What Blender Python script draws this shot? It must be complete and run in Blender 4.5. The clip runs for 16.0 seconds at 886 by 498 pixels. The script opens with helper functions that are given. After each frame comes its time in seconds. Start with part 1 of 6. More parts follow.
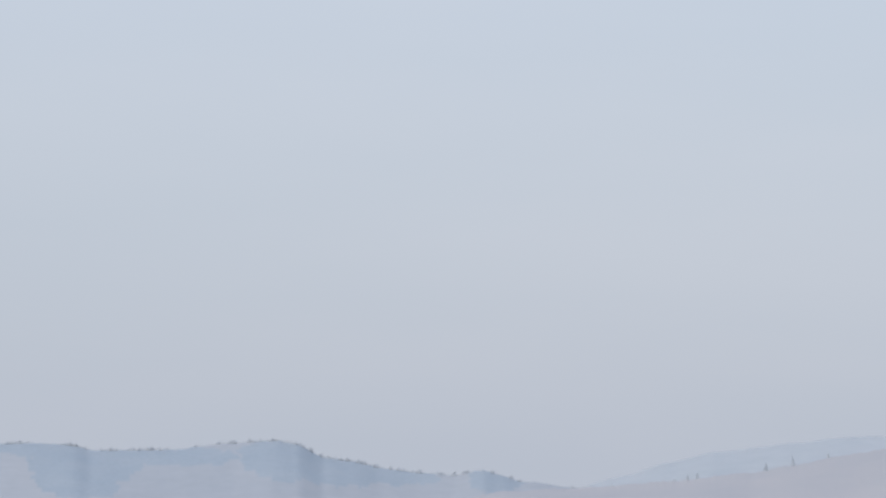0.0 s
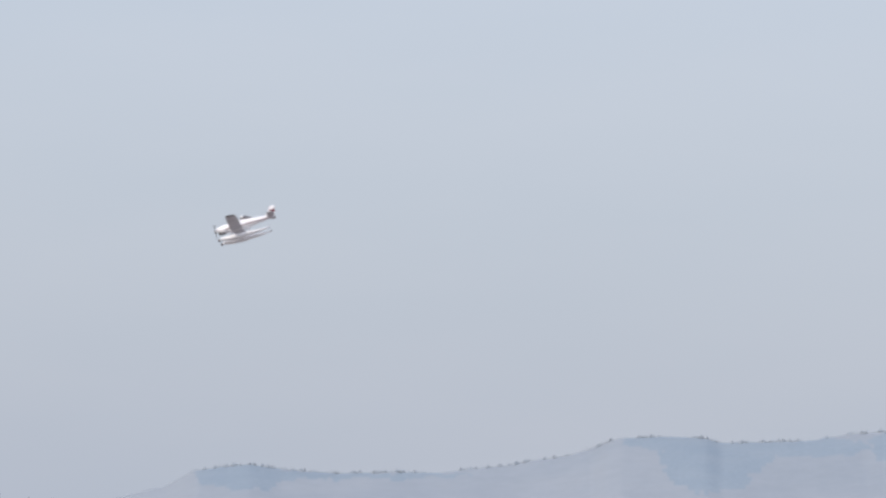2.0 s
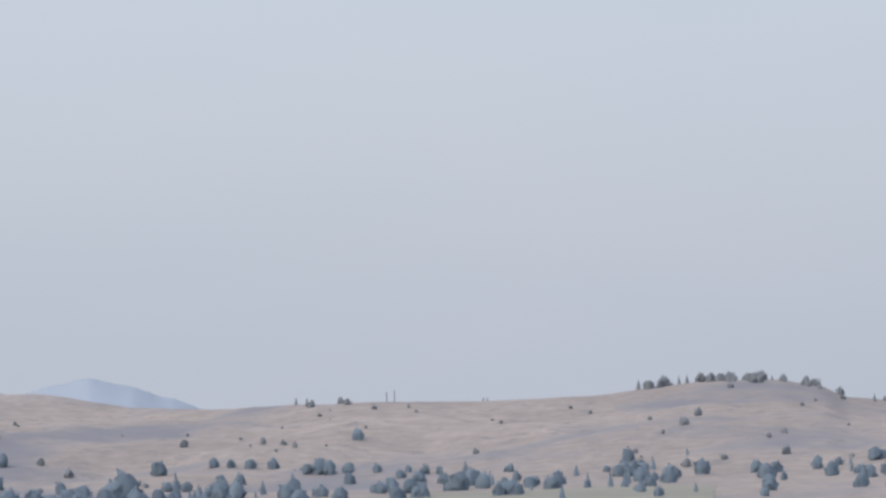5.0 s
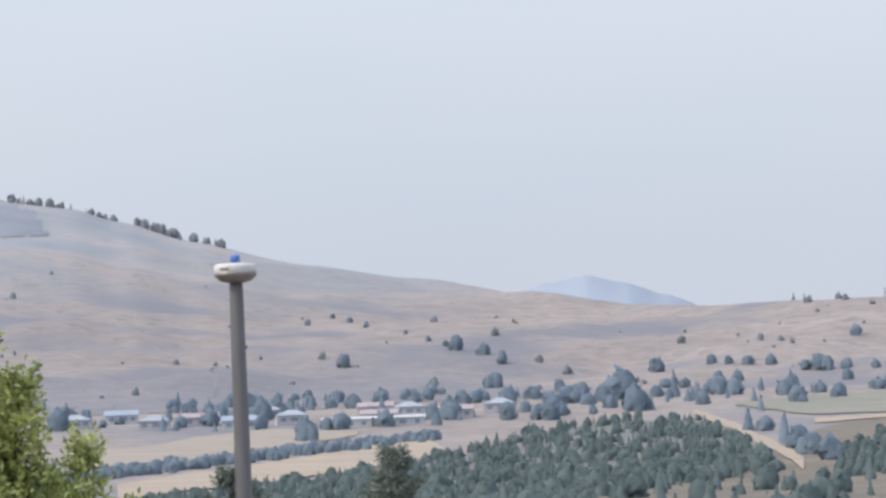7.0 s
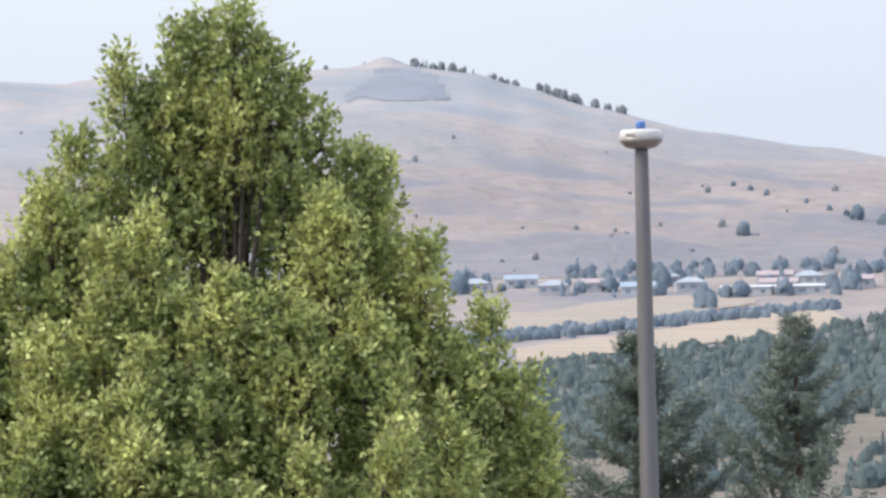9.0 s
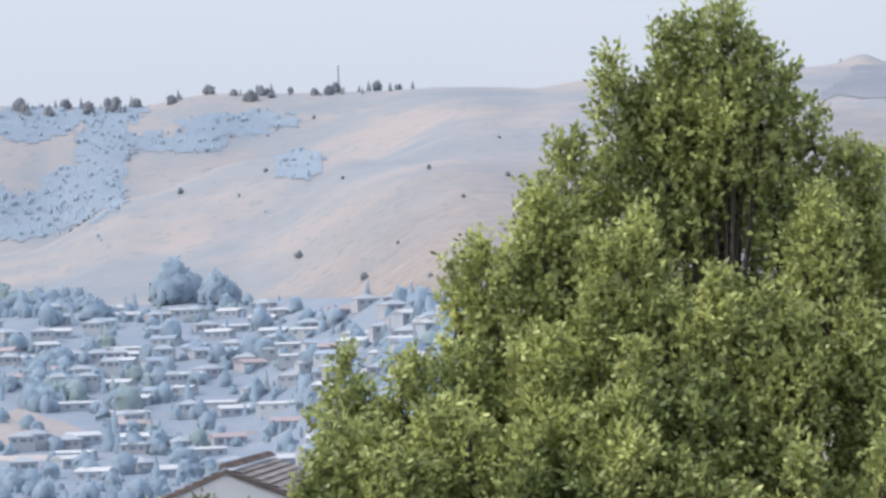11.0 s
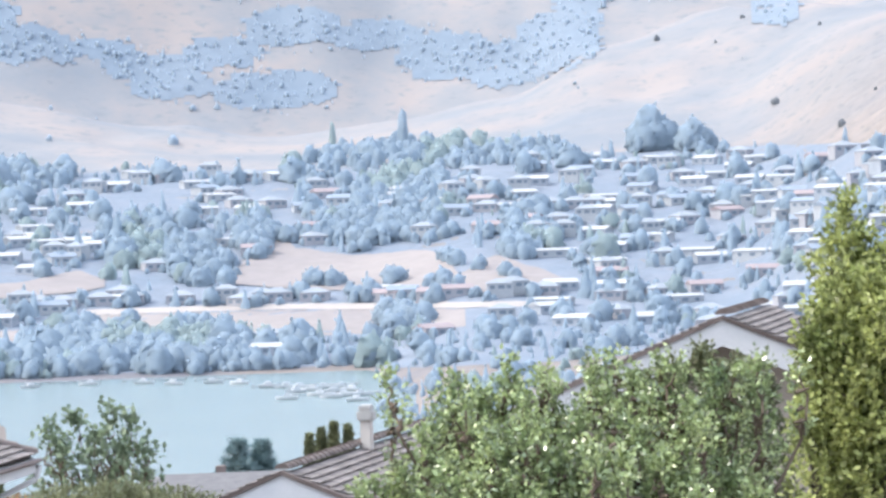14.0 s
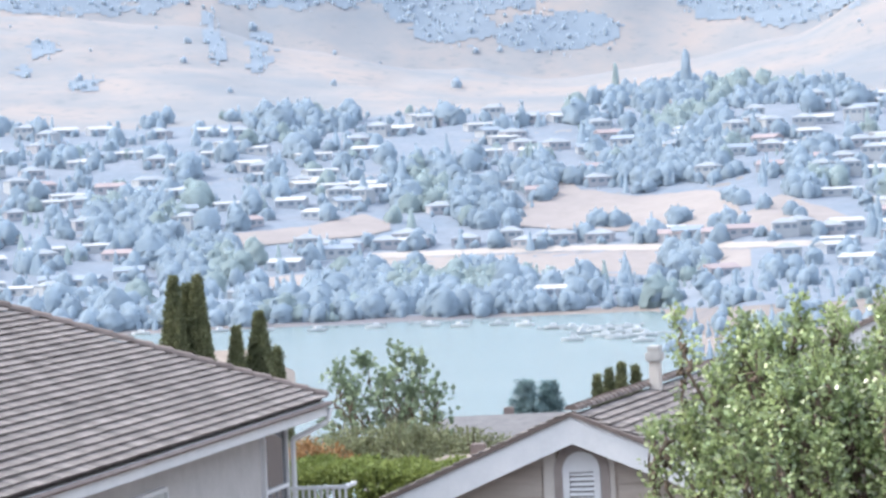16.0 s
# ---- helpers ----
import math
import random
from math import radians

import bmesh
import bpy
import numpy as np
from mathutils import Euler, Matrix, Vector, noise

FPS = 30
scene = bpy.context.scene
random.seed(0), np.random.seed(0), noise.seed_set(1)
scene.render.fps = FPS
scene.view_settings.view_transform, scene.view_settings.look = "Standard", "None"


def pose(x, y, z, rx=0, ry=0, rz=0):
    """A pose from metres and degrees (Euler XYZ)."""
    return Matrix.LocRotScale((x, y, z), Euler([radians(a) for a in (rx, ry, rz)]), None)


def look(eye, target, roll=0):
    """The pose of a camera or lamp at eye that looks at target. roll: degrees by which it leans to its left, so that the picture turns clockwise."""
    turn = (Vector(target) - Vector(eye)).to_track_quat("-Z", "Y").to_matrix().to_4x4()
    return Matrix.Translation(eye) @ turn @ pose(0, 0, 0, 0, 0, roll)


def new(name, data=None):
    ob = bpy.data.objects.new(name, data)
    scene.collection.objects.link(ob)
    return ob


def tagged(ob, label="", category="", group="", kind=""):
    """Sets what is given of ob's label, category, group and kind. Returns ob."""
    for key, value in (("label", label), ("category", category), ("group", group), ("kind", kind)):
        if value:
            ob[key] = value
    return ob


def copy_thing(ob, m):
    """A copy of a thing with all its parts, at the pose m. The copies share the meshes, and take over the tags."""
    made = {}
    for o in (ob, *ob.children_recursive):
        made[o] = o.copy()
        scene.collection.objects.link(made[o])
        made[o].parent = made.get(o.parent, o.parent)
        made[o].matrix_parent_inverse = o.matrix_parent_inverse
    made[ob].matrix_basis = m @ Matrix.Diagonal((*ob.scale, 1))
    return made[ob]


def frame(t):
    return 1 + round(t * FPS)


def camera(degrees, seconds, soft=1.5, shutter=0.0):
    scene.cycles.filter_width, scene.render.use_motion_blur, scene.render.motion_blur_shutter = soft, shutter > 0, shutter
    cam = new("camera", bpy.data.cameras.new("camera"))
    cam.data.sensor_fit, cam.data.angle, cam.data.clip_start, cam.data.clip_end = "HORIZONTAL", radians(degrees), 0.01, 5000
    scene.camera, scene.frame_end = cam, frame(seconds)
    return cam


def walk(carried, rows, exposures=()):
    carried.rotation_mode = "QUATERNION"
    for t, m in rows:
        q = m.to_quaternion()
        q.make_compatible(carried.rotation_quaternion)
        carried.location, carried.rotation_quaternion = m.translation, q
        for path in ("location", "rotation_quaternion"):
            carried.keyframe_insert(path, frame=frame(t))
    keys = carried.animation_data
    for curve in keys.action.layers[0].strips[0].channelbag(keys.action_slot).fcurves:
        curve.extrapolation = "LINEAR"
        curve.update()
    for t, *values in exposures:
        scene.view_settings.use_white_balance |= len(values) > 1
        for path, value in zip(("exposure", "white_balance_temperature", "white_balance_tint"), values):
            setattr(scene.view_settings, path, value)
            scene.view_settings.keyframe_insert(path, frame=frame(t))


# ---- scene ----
# seconds, turn, tilt, lean: degrees; the camera swings at arm's length round one standing place
EYE_Z, ARM = 50.0, 0.6
TURNS = [
    (0, -0.006, 6.020, 0.166),
    (0.5, -1.645, 6.174, -0.144),
    (1, -3.890, 6.212, -0.480),
    (1.5, -6.402, 6.208, -0.646),
    (2, -9.649, 5.909, -0.301),
    (2.2, -11.038, 5.678, -0.285),
    (2.5, -12.471, 5.515, -0.672),
    (3, -14.244, 5.370, -1.180),
    (3.5, -17.095, 5.263, -1.527),
    (4, -19.376, 5.138, -2.023),
    (4.2, -20.019, 5.048, -2.153),
    (6.3, -27.138, 3.824, -2.449),
    (6.5, -27.999, 3.760, -2.524),
    (7, -30.176, 3.339, -2.378),
    (7.5, -31.923, 2.393, -1.785),
    (8, -33.341, 2.012, -1.250),
    (8.5, -34.464, 1.639, -1.043),
    (9, -36.387, 1.485, -1.334),
    (9.5, -38.489, 1.892, -1.339),
    (10, -40.587, 2.164, -1.555),
    (10.2, -41.215, 2.147, -1.675),
    (12.3, -47.132, 0.534, -1.646),
    (12.5, -47.466, 0.383, -1.542),
    (13, -48.309, 0.117, -1.491),
    (13.5, -49.579, -0.079, -1.625),
    (14, -51.092, -0.395, -1.927),
    (14.5, -52.501, -0.639, -2.128),
    (15, -53.595, -0.848, -2.281),
    (15.5, -54.602, -0.988, -2.499),
    (16, -55.492, -1.124, -2.564),
]
cam = camera(13.55, 16.0, soft=2.9)


def eye_place(turn, step):
    """Arm's length from the standing place, which shifts a little sideways."""
    a = radians(turn)
    return Vector((ARM * math.sin(a) - 0.29 * step, ARM * math.cos(a) - 0.28 * step, EYE_Z))


def eye_pose(t, turn, tilt, lean):
    f = min(1.0, max(0.0, (t - 10.2) / 2.1))
    return (Matrix.Translation(eye_place(turn, f * f * (3 - 2 * f)))
            @ pose(0, 0, 0, 90 + tilt, 0, -turn) @ pose(0, 0, 0, 0, 0, lean))


EXPOSURES = [(0.0, 0.0, 6450, 11), (4.2, 0.0, 6450, 11), (6.3, 0.2, 6450, 11), (8.0, 0.41, 6450, 10), (8.5, 0.44, 6450, 10), (9.0, 0.63, 6500, 11), (9.5, 0.7, 6550, 11), (10.0, 0.22, 6350, 11), (10.2, 0.2, 6350, 11), (12.3, 0.86, 6350, 10), (13.0, 0.9, 6350, 10), (16.0, 0.95, 6350, 10)]
walk(cam, [(t, eye_pose(t, a, b, c)) for t, a, b, c in TURNS], EXPOSURES)

# ---- light ----
SUN_TURN, SUN_UP = -138.0, 46.0
world = bpy.data.worlds.new("hazy_sky")
scene.world = world
world.use_nodes = True
wn, wl = world.node_tree.nodes, world.node_tree.links
wn.clear()
sky = wn.new("ShaderNodeTexSky")
sky.sky_type, sky.sun_disc = "NISHITA", False
sky.sun_elevation, sky.sun_rotation = radians(SUN_UP), radians(SUN_TURN)
sky.air_density, sky.dust_density, sky.ozone_density = 1.6, 7.0, 2.0
sky_bg = wn.new("ShaderNodeBackground")
sky_bg.inputs["Strength"].default_value = 0.05
wl.new(sky.outputs[0], sky_bg.inputs["Color"])
# thin smoke that fills the whole sky, a little patchy
smoke_pos = wn.new("ShaderNodeTexCoord")
smoke_map = wn.new("ShaderNodeMapping")
smoke_map.inputs["Scale"].default_value = (2.0, 2.0, 9.0)
smoke_noise = wn.new("ShaderNodeTexNoise")
smoke_noise.inputs["Scale"].default_value, smoke_noise.inputs["Detail"].default_value = 2.2, 4.0
smoke_ramp = wn.new("ShaderNodeValToRGB")
smoke_ramp.color_ramp.elements[0].position, smoke_ramp.color_ramp.elements[0].color = 0.3, (0.51, 0.568, 0.67, 1)
smoke_ramp.color_ramp.elements[1].position, smoke_ramp.color_ramp.elements[1].color = 0.75, (0.55, 0.595, 0.69, 1)
smoke_bg = wn.new("ShaderNodeBackground")
smoke_bg.inputs["Strength"].default_value = 0.82
wl.new(smoke_pos.outputs["Generated"], smoke_map.inputs["Vector"])
wl.new(smoke_map.outputs[0], smoke_noise.inputs["Vector"])
wl.new(smoke_noise.outputs["Fac"], smoke_ramp.inputs["Fac"])
wl.new(smoke_ramp.outputs["Color"], smoke_bg.inputs["Color"])
# the smoke is lit through from above: brighter overhead than near the horizon
smoke_up, smoke_gain = wn.new("ShaderNodeSeparateXYZ"), wn.new("ShaderNodeMapRange")
smoke_gain.interpolation_type = "SMOOTHSTEP"
for key, value in (("From Min", 0.12), ("From Max", 0.85), ("To Min", 0.85), ("To Max", 1.95)):
    smoke_gain.inputs[key].default_value = value
wl.new(smoke_pos.outputs["Generated"], smoke_up.inputs[0])
wl.new(smoke_up.outputs["Z"], smoke_gain.inputs["Value"])
wl.new(smoke_gain.outputs[0], smoke_bg.inputs["Strength"])
both = wn.new("ShaderNodeAddShader")
wout = wn.new("ShaderNodeOutputWorld")
wl.new(sky_bg.outputs[0], both.inputs[0])
wl.new(smoke_bg.outputs[0], both.inputs[1])
wl.new(both.outputs[0], wout.inputs["Surface"])

sun = new("sun", bpy.data.lights.new("sun", "SUN"))
sun.data.energy, sun.data.angle, sun.data.color = 2.0, radians(4.0), (1.0, 0.94, 0.84)
sa, su = radians(SUN_TURN), radians(SUN_UP)
sun.matrix_world = look((math.sin(sa) * math.cos(su) * 100, math.cos(sa) * math.cos(su) * 100, 50 + math.sin(su) * 100), (0, 0, 50))


# ---- materials ----
def ramp_node(nt, stops):
    r = nt.nodes.new("ShaderNodeValToRGB")
    cr = r.color_ramp
    while len(cr.elements) < len(stops):
        cr.elements.new(0.5)
    for e, (p, c) in zip(cr.elements, stops):
        e.position, e.color = p, (*c, 1)
    return r


def noise_node(nt, scale, detail=5, rough=0.6, stretch=(1, 1, 1)):
    n, m, g = nt.nodes.new("ShaderNodeTexNoise"), nt.nodes.new("ShaderNodeMapping"), nt.nodes.new("ShaderNodeNewGeometry")
    m.inputs["Scale"].default_value = stretch
    n.inputs["Scale"].default_value, n.inputs["Detail"].default_value, n.inputs["Roughness"].default_value = scale, detail, rough
    nt.links.new(g.outputs["Position"], m.inputs["Vector"])
    nt.links.new(m.outputs[0], n.inputs["Vector"])
    return n


def mix_node(nt, kind, fac, a, b):
    m = nt.nodes.new("ShaderNodeMix")
    m.data_type, m.blend_type = "RGBA", kind
    for sock, v in ((m.inputs["Factor"], fac), (m.inputs[6], a), (m.inputs[7], b)):
        if isinstance(v, (int, float)):
            sock.default_value = v
        elif isinstance(v, tuple):
            sock.default_value = (*v, 1)
        else:
            nt.links.new(v, sock)
    return m.outputs[2]


def material(name, dark, light, scale=3.0, fine=0.0, rough=0.85, metal=0.0, bump=0.0, vary=0.0, island=False, leaf=0.0, spec=0.3, stretch=(1, 1, 1)):
    """Two tones by noise, a finer grain, a tone for each piece, and relief."""
    mat = bpy.data.materials.new(name)
    mat.use_nodes = True
    nt = mat.node_tree
    b = nt.nodes["Principled BSDF"]
    n = noise_node(nt, scale, stretch=stretch)
    r = ramp_node(nt, [(0.32, dark), (0.68, light)])
    nt.links.new(n.outputs["Fac"], r.inputs["Fac"])
    col = r.outputs["Color"]
    if fine:
        n2 = noise_node(nt, scale * 9, 3, 0.7, stretch)
        r2 = ramp_node(nt, [(0.25, (1 - fine,) * 3), (0.75, (1 + fine * 0.4,) * 3)])
        nt.links.new(n2.outputs["Fac"], r2.inputs["Fac"])
        col = mix_node(nt, "MULTIPLY", 1.0, col, r2.outputs["Color"])
    if vary:
        if island:
            src = nt.nodes.new("ShaderNodeNewGeometry").outputs["Random Per Island"]
        else:
            src = nt.nodes.new("ShaderNodeObjectInfo").outputs["Random"]
        r3 = ramp_node(nt, [(0.0, (1 - vary,) * 3), (1.0, (1 + vary * 0.6,) * 3)])
        nt.links.new(src, r3.inputs["Fac"])
        col = mix_node(nt, "MULTIPLY", 1.0, col, r3.outputs["Color"])
    nt.links.new(col, b.inputs["Base Color"])
    b.inputs["Roughness"].default_value, b.inputs["Metallic"].default_value = rough, metal
    b.inputs["Specular IOR Level"].default_value = spec
    if bump:
        bn = nt.nodes.new("ShaderNodeBump")
        bn.inputs["Strength"].default_value, bn.inputs["Distance"].default_value = 0.6, bump
        n3 = noise_node(nt, scale * 6, 4)
        nt.links.new(n3.outputs["Fac"], bn.inputs["Height"])
        nt.links.new(bn.outputs["Normal"], b.inputs["Normal"])
    if leaf:
        tr, mx = nt.nodes.new("ShaderNodeBsdfTranslucent"), nt.nodes.new("ShaderNodeMixShader")
        mx.inputs["Fac"].default_value = leaf
        nt.links.new(col, tr.inputs["Color"])
        nt.links.new(b.outputs[0], mx.inputs[1])
        nt.links.new(tr.outputs[0], mx.inputs[2])
        nt.links.new(mx.outputs[0], nt.nodes["Material Output"].inputs["Surface"])
    return mat


def part(name, bm, mat, parent=None, label="", smooth=False):
    me = bpy.data.meshes.new(name)
    bm.to_mesh(me)
    bm.free()
    me.materials.append(mat)
    if smooth:
        me.shade_smooth()
    ob = new(name, me)
    if parent:
        ob.parent = parent
    if label:
        tagged(ob, label)
    return ob


def mesh_of(name, verts, faces, mat, smooth=False):
    me = bpy.data.meshes.new(name)
    me.from_pydata(verts, [], faces)
    me.materials.append(mat)
    me.update()
    if smooth:
        me.shade_smooth()
    return me


def empty(name, place, turn=0.0, **tags):
    ob = new(name)
    ob.matrix_world = pose(*place, 0, 0, turn)
    return tagged(ob, **tags)


def at(turn, r, z=0.0):
    """A place r metres from the middle in the direction turn."""
    a = radians(turn)
    return Vector((r * math.sin(a), r * math.cos(a), z))


EYE_MID, EYE_LATE = eye_place(-36, 0), eye_place(-52, 1)


def sight(turn, up, r, eye=None):
    """The place r metres off at that turn and rise from the standing place, or from an eye."""
    p = at(turn, r, EYE_Z + r * math.tan(radians(up)))
    return p if eye is None else p + Vector((eye.x, eye.y, 0))


def box(bm, x0, x1, y0, y1, z0, z1, bevel=0.0, m=None):
    ret = bmesh.ops.create_cube(bm, size=1.0)
    vs = ret["verts"]
    for v in vs:
        v.co = Vector((x0 + (v.co.x + 0.5) * (x1 - x0), y0 + (v.co.y + 0.5) * (y1 - y0), z0 + (v.co.z + 0.5) * (z1 - z0)))
    if bevel:
        es = list({e for v in vs for e in v.link_edges})
        out = bmesh.ops.bevel(bm, geom=es, offset=bevel, segments=2, affect="EDGES")
        vs = list({v for f in out["faces"] for v in f.verts} | {v for v in vs if v.is_valid})
    if m is not None:
        for v in vs:
            if v.is_valid:
                v.co = m @ v.co
    return vs


def tube(bm, p0, p1, r0, r1, seg=8, caps=True):
    p0, p1 = Vector(p0), Vector(p1)
    d = p1 - p0
    q = d.to_track_quat("Z", "Y")
    rings = []
    for p, r in ((p0, r0), (p1, r1)):
        rings.append([bm.verts.new(p + q @ Vector((r * math.cos(2 * math.pi * k / seg), r * math.sin(2 * math.pi * k / seg), 0))) for k in range(seg)])
    for k in range(seg):
        bm.faces.new((rings[0][k], rings[0][(k + 1) % seg], rings[1][(k + 1) % seg], rings[1][k]))
    if caps:
        bm.faces.new(rings[0][::-1])
        bm.faces.new(rings[1])


def lathe(bm, profile, seg=24, centre=(0, 0, 0)):
    """Turned shape: (radius, z) from the bottom up."""
    c = Vector(centre)
    rings = [[bm.verts.new(c + Vector((r * math.cos(2 * math.pi * k / seg), r * math.sin(2 * math.pi * k / seg), z))) for k in range(seg)] for r, z in profile]
    for a, b in zip(rings, rings[1:]):
        for k in range(seg):
            bm.faces.new((a[k], a[(k + 1) % seg], b[(k + 1) % seg], b[k]))
    bm.faces.new(rings[0][::-1])
    bm.faces.new(rings[-1])


def curve_at(points, x):
    """Smooth value at x of a line through (x, value) points."""
    if x <= points[0][0]:
        return points[0][1]
    for (x0, a), (x1, b) in zip(points, points[1:]):
        if x <= x1:
            f = (x - x0) / (x1 - x0)
            return a + (b - a) * f * f * (3 - 2 * f) * 0.5 + (b - a) * f * 0.5
    return points[-1][1]


def fbm(x, y, octaves=4, gain=0.5):
    s, a = 0.0, 1.0
    for k in range(octaves):
        s += a * noise.noise(Vector((x, y, 3.7 * k)))
        x, y, a = x * 2.03, y * 2.03, a * gain
    return s

# ---- the land ----
# skyline and front spurs: turn, rise in degrees
SKYLINE = [(-90, 4.8), (-60, 5.2), (-53, 4.75), (-51.6, 4.13), (-50.4, 4.1), (-48.3, 4.05), (-47.2, 4.22), (-45.2, 4.2), (-43.7, 4.22), (-42.2, 4.12), (-41.4, 4.22),
           (-39, 4.26), (-37.6, 4.32), (-36.8, 4.29), (-35.9, 4.18), (-35.1, 3.95), (-34, 3.62), (-32.3, 3.18), (-30.6, 2.9),
           (-28.8, 2.58), (-27.3, 2.36), (-26, 2.32), (-24, 2.31), (-22, 2.27), (-20.4, 2.29), (-18.5, 2.43), (-17.5, 2.41), (-16.8, 2.29), (-16.4, 2.1),
           (-15.3, 1.99), (-13.6, 1.81), (-11.9, 1.55), (-10, 1.3), (0, 1.0), (20, 1.2)]
SPURS = [(-90, 3.2), (-66, 3.0), (-62, 2.8), (-59.5, 2.5), (-57.5, 2.0), (-55.5, 1.55), (-53.5, 1.25), (-51.5, 1.4), (-50, 1.8), (-48.5, 2.6), (-46.5, 3.2), (-44, 3.4), (-42, 3.5), (-36, 3.4)]


def blend(a, b, x):
    f = min(1.0, max(0.0, (x - a) / (b - a)))
    return f * f * (3 - 2 * f)


def land(turn, r):
    """Height of the ground at that turn and distance."""
    rise = lambda up, d: EYE_Z + d * math.tan(radians(up))
    lake = blend(-50.5, -52.5, turn) * (1 - blend(-100, -120, turn))
    town = blend(-43, -47, turn)
    crest_r = 2000 + 800 * blend(-23.5, -31, turn)
    crest = rise(curve_at(SKYLINE, turn), crest_r)
    base_r = 1500 + 450 * town
    base = rise(1.0, base_r)
    wet = [(0, 44.0), (30, 43.0), (60, 39.5), (100, 33), (250, 10), (380, -3), (1180, -3), (1290, -0.3), (1330, 3.0)]
    dry = [(0, 44.0), (30, 43.0), (60, 41.0), (150, 35), (400, 36), (700, 43), (1100, 57)]
    mid = [(0, 44.0), (30, 43.0), (60, 40.0), (150, 26), (500, 8), (1100, 4), (1330, 12)]
    tail = [(base_r, base)]
    f1, f2 = 0.47, 0.65
    r1, r2 = base_r + (crest_r - base_r) * f1, base_r + (crest_r - base_r) * f2
    if town > 0:
        s = rise(curve_at(SPURS, turn), r1)
        dip = max(min(s - 8, base + (crest - base) * 0.45), base + 10)
        tail += [(r1, s * town + (1 - town) * (base + (crest - base) * f1)), (r2, dip * town + (1 - town) * (base + (crest - base) * f2)), (crest_r, crest)]
    else:
        tail += [(r1, base + (crest - base) * f1), (r2, base + (crest - base) * f2), (crest_r, crest)]
    tail += [(crest_r + 300, crest - 25), (4000, 60), (5000, 40)]
    zd, zw, zm = curve_at(dry + tail, r), curve_at(wet + tail, r), curve_at(mid + tail, r)
    z = zd * (1 - town) + town * (zm * (1 - lake) + zw * lake)
    x, y = r * math.sin(radians(turn)), r * math.cos(radians(turn))
    rough = blend(base_r - 150, base_r + 250, r) * (1 - 0.75 * math.exp(-((r - crest_r) / 120) ** 2))
    z += rough * (9 * fbm(x / 260, y / 260) + 2.5 * fbm(x / 60, y / 60))
    z += 7.5 * math.exp(-((turn + 37.2) / 0.28) ** 2 - ((r - crest_r) / 70) ** 2)
    if 1330 < r < base_r:
        z += 3.0 * fbm(x / 120, y / 120) * blend(1330, 1450, r)
    return z


def build_ground(mat):
    turns = sorted(set([round(-70 + 0.12 * k, 3) for k in range(int(86 / 0.12))] + [16.5 + 4 * k for k in range(69)]))
    turns = [t for t in turns if t < 289.5]
    rs = [0.01, 1.0] + [3 * 1.09 ** k for k in range(60)]
    rs = [r for r in rs if r < 480] + [480 + 30 * k for k in range(28)] + [1320 + 14 * k for k in range(115)] + [2950 + 120 * k for k in range(18)]
    verts, faces = [], []
    for t in turns:
        a = t if t < 180 else t - 360
        for r in rs:
            p = at(t, r)
            verts.append((p.x, p.y, land(a, r)))
    n, m = len(turns), len(rs)
    for i in range(n):
        j = (i + 1) % n
        for k in range(m - 1):
            faces.append((i * m + k, j * m + k, j * m + k + 1, i * m + k + 1))
    ob = new("ground", mesh_of("ground", verts, faces, mat, True))
    tagged(ob, "dry straw-coloured grass hills falling to a town and a lake", "ground", kind="structure")


def land_material():
    mat = material("dry_grass", (0.205, 0.181, 0.174), (0.272, 0.238, 0.220), scale=0.012, fine=0.25, rough=0.95, spec=0.1)
    nt = mat.node_tree
    b = nt.nodes["Principled BSDF"]
    old = b.inputs["Base Color"].links[0].from_socket
    n = noise_node(nt, 0.006, 6, 0.62)
    r = ramp_node(nt, [(0.5, (0, 0, 0)), (0.6, (1, 1, 1))])
    nt.links.new(n.outputs["Fac"], r.inputs["Fac"])
    n2 = noise_node(nt, 0.09, 3, 0.7, (1, 1, 3))
    r2 = ramp_node(nt, [(0.56, (0, 0, 0)), (0.66, (0.9, 0.9, 0.9))])
    nt.links.new(n2.outputs["Fac"], r2.inputs["Fac"])
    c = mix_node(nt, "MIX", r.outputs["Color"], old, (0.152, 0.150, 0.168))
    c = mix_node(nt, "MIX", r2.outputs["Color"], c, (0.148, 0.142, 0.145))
    # haze over the western hills, put into paler and bluer grass colours
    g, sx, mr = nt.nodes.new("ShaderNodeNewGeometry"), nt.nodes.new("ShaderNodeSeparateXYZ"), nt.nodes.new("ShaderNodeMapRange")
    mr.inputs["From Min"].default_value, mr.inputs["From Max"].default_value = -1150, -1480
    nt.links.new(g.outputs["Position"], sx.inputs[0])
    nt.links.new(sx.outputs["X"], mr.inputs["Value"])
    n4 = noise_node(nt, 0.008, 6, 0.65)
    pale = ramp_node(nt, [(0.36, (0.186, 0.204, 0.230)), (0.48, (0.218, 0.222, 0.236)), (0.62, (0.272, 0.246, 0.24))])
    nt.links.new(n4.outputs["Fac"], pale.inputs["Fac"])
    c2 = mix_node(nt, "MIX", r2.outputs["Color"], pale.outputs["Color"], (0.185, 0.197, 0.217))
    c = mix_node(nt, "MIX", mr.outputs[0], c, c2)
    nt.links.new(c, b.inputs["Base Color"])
    return mat


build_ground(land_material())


def oval(turn, up, w, h):
    """An outline round (turn, up), w and h to each side."""
    return [(turn + w * math.cos(0.449 * k), up + h * math.sin(0.449 * k)) for k in range(14)]


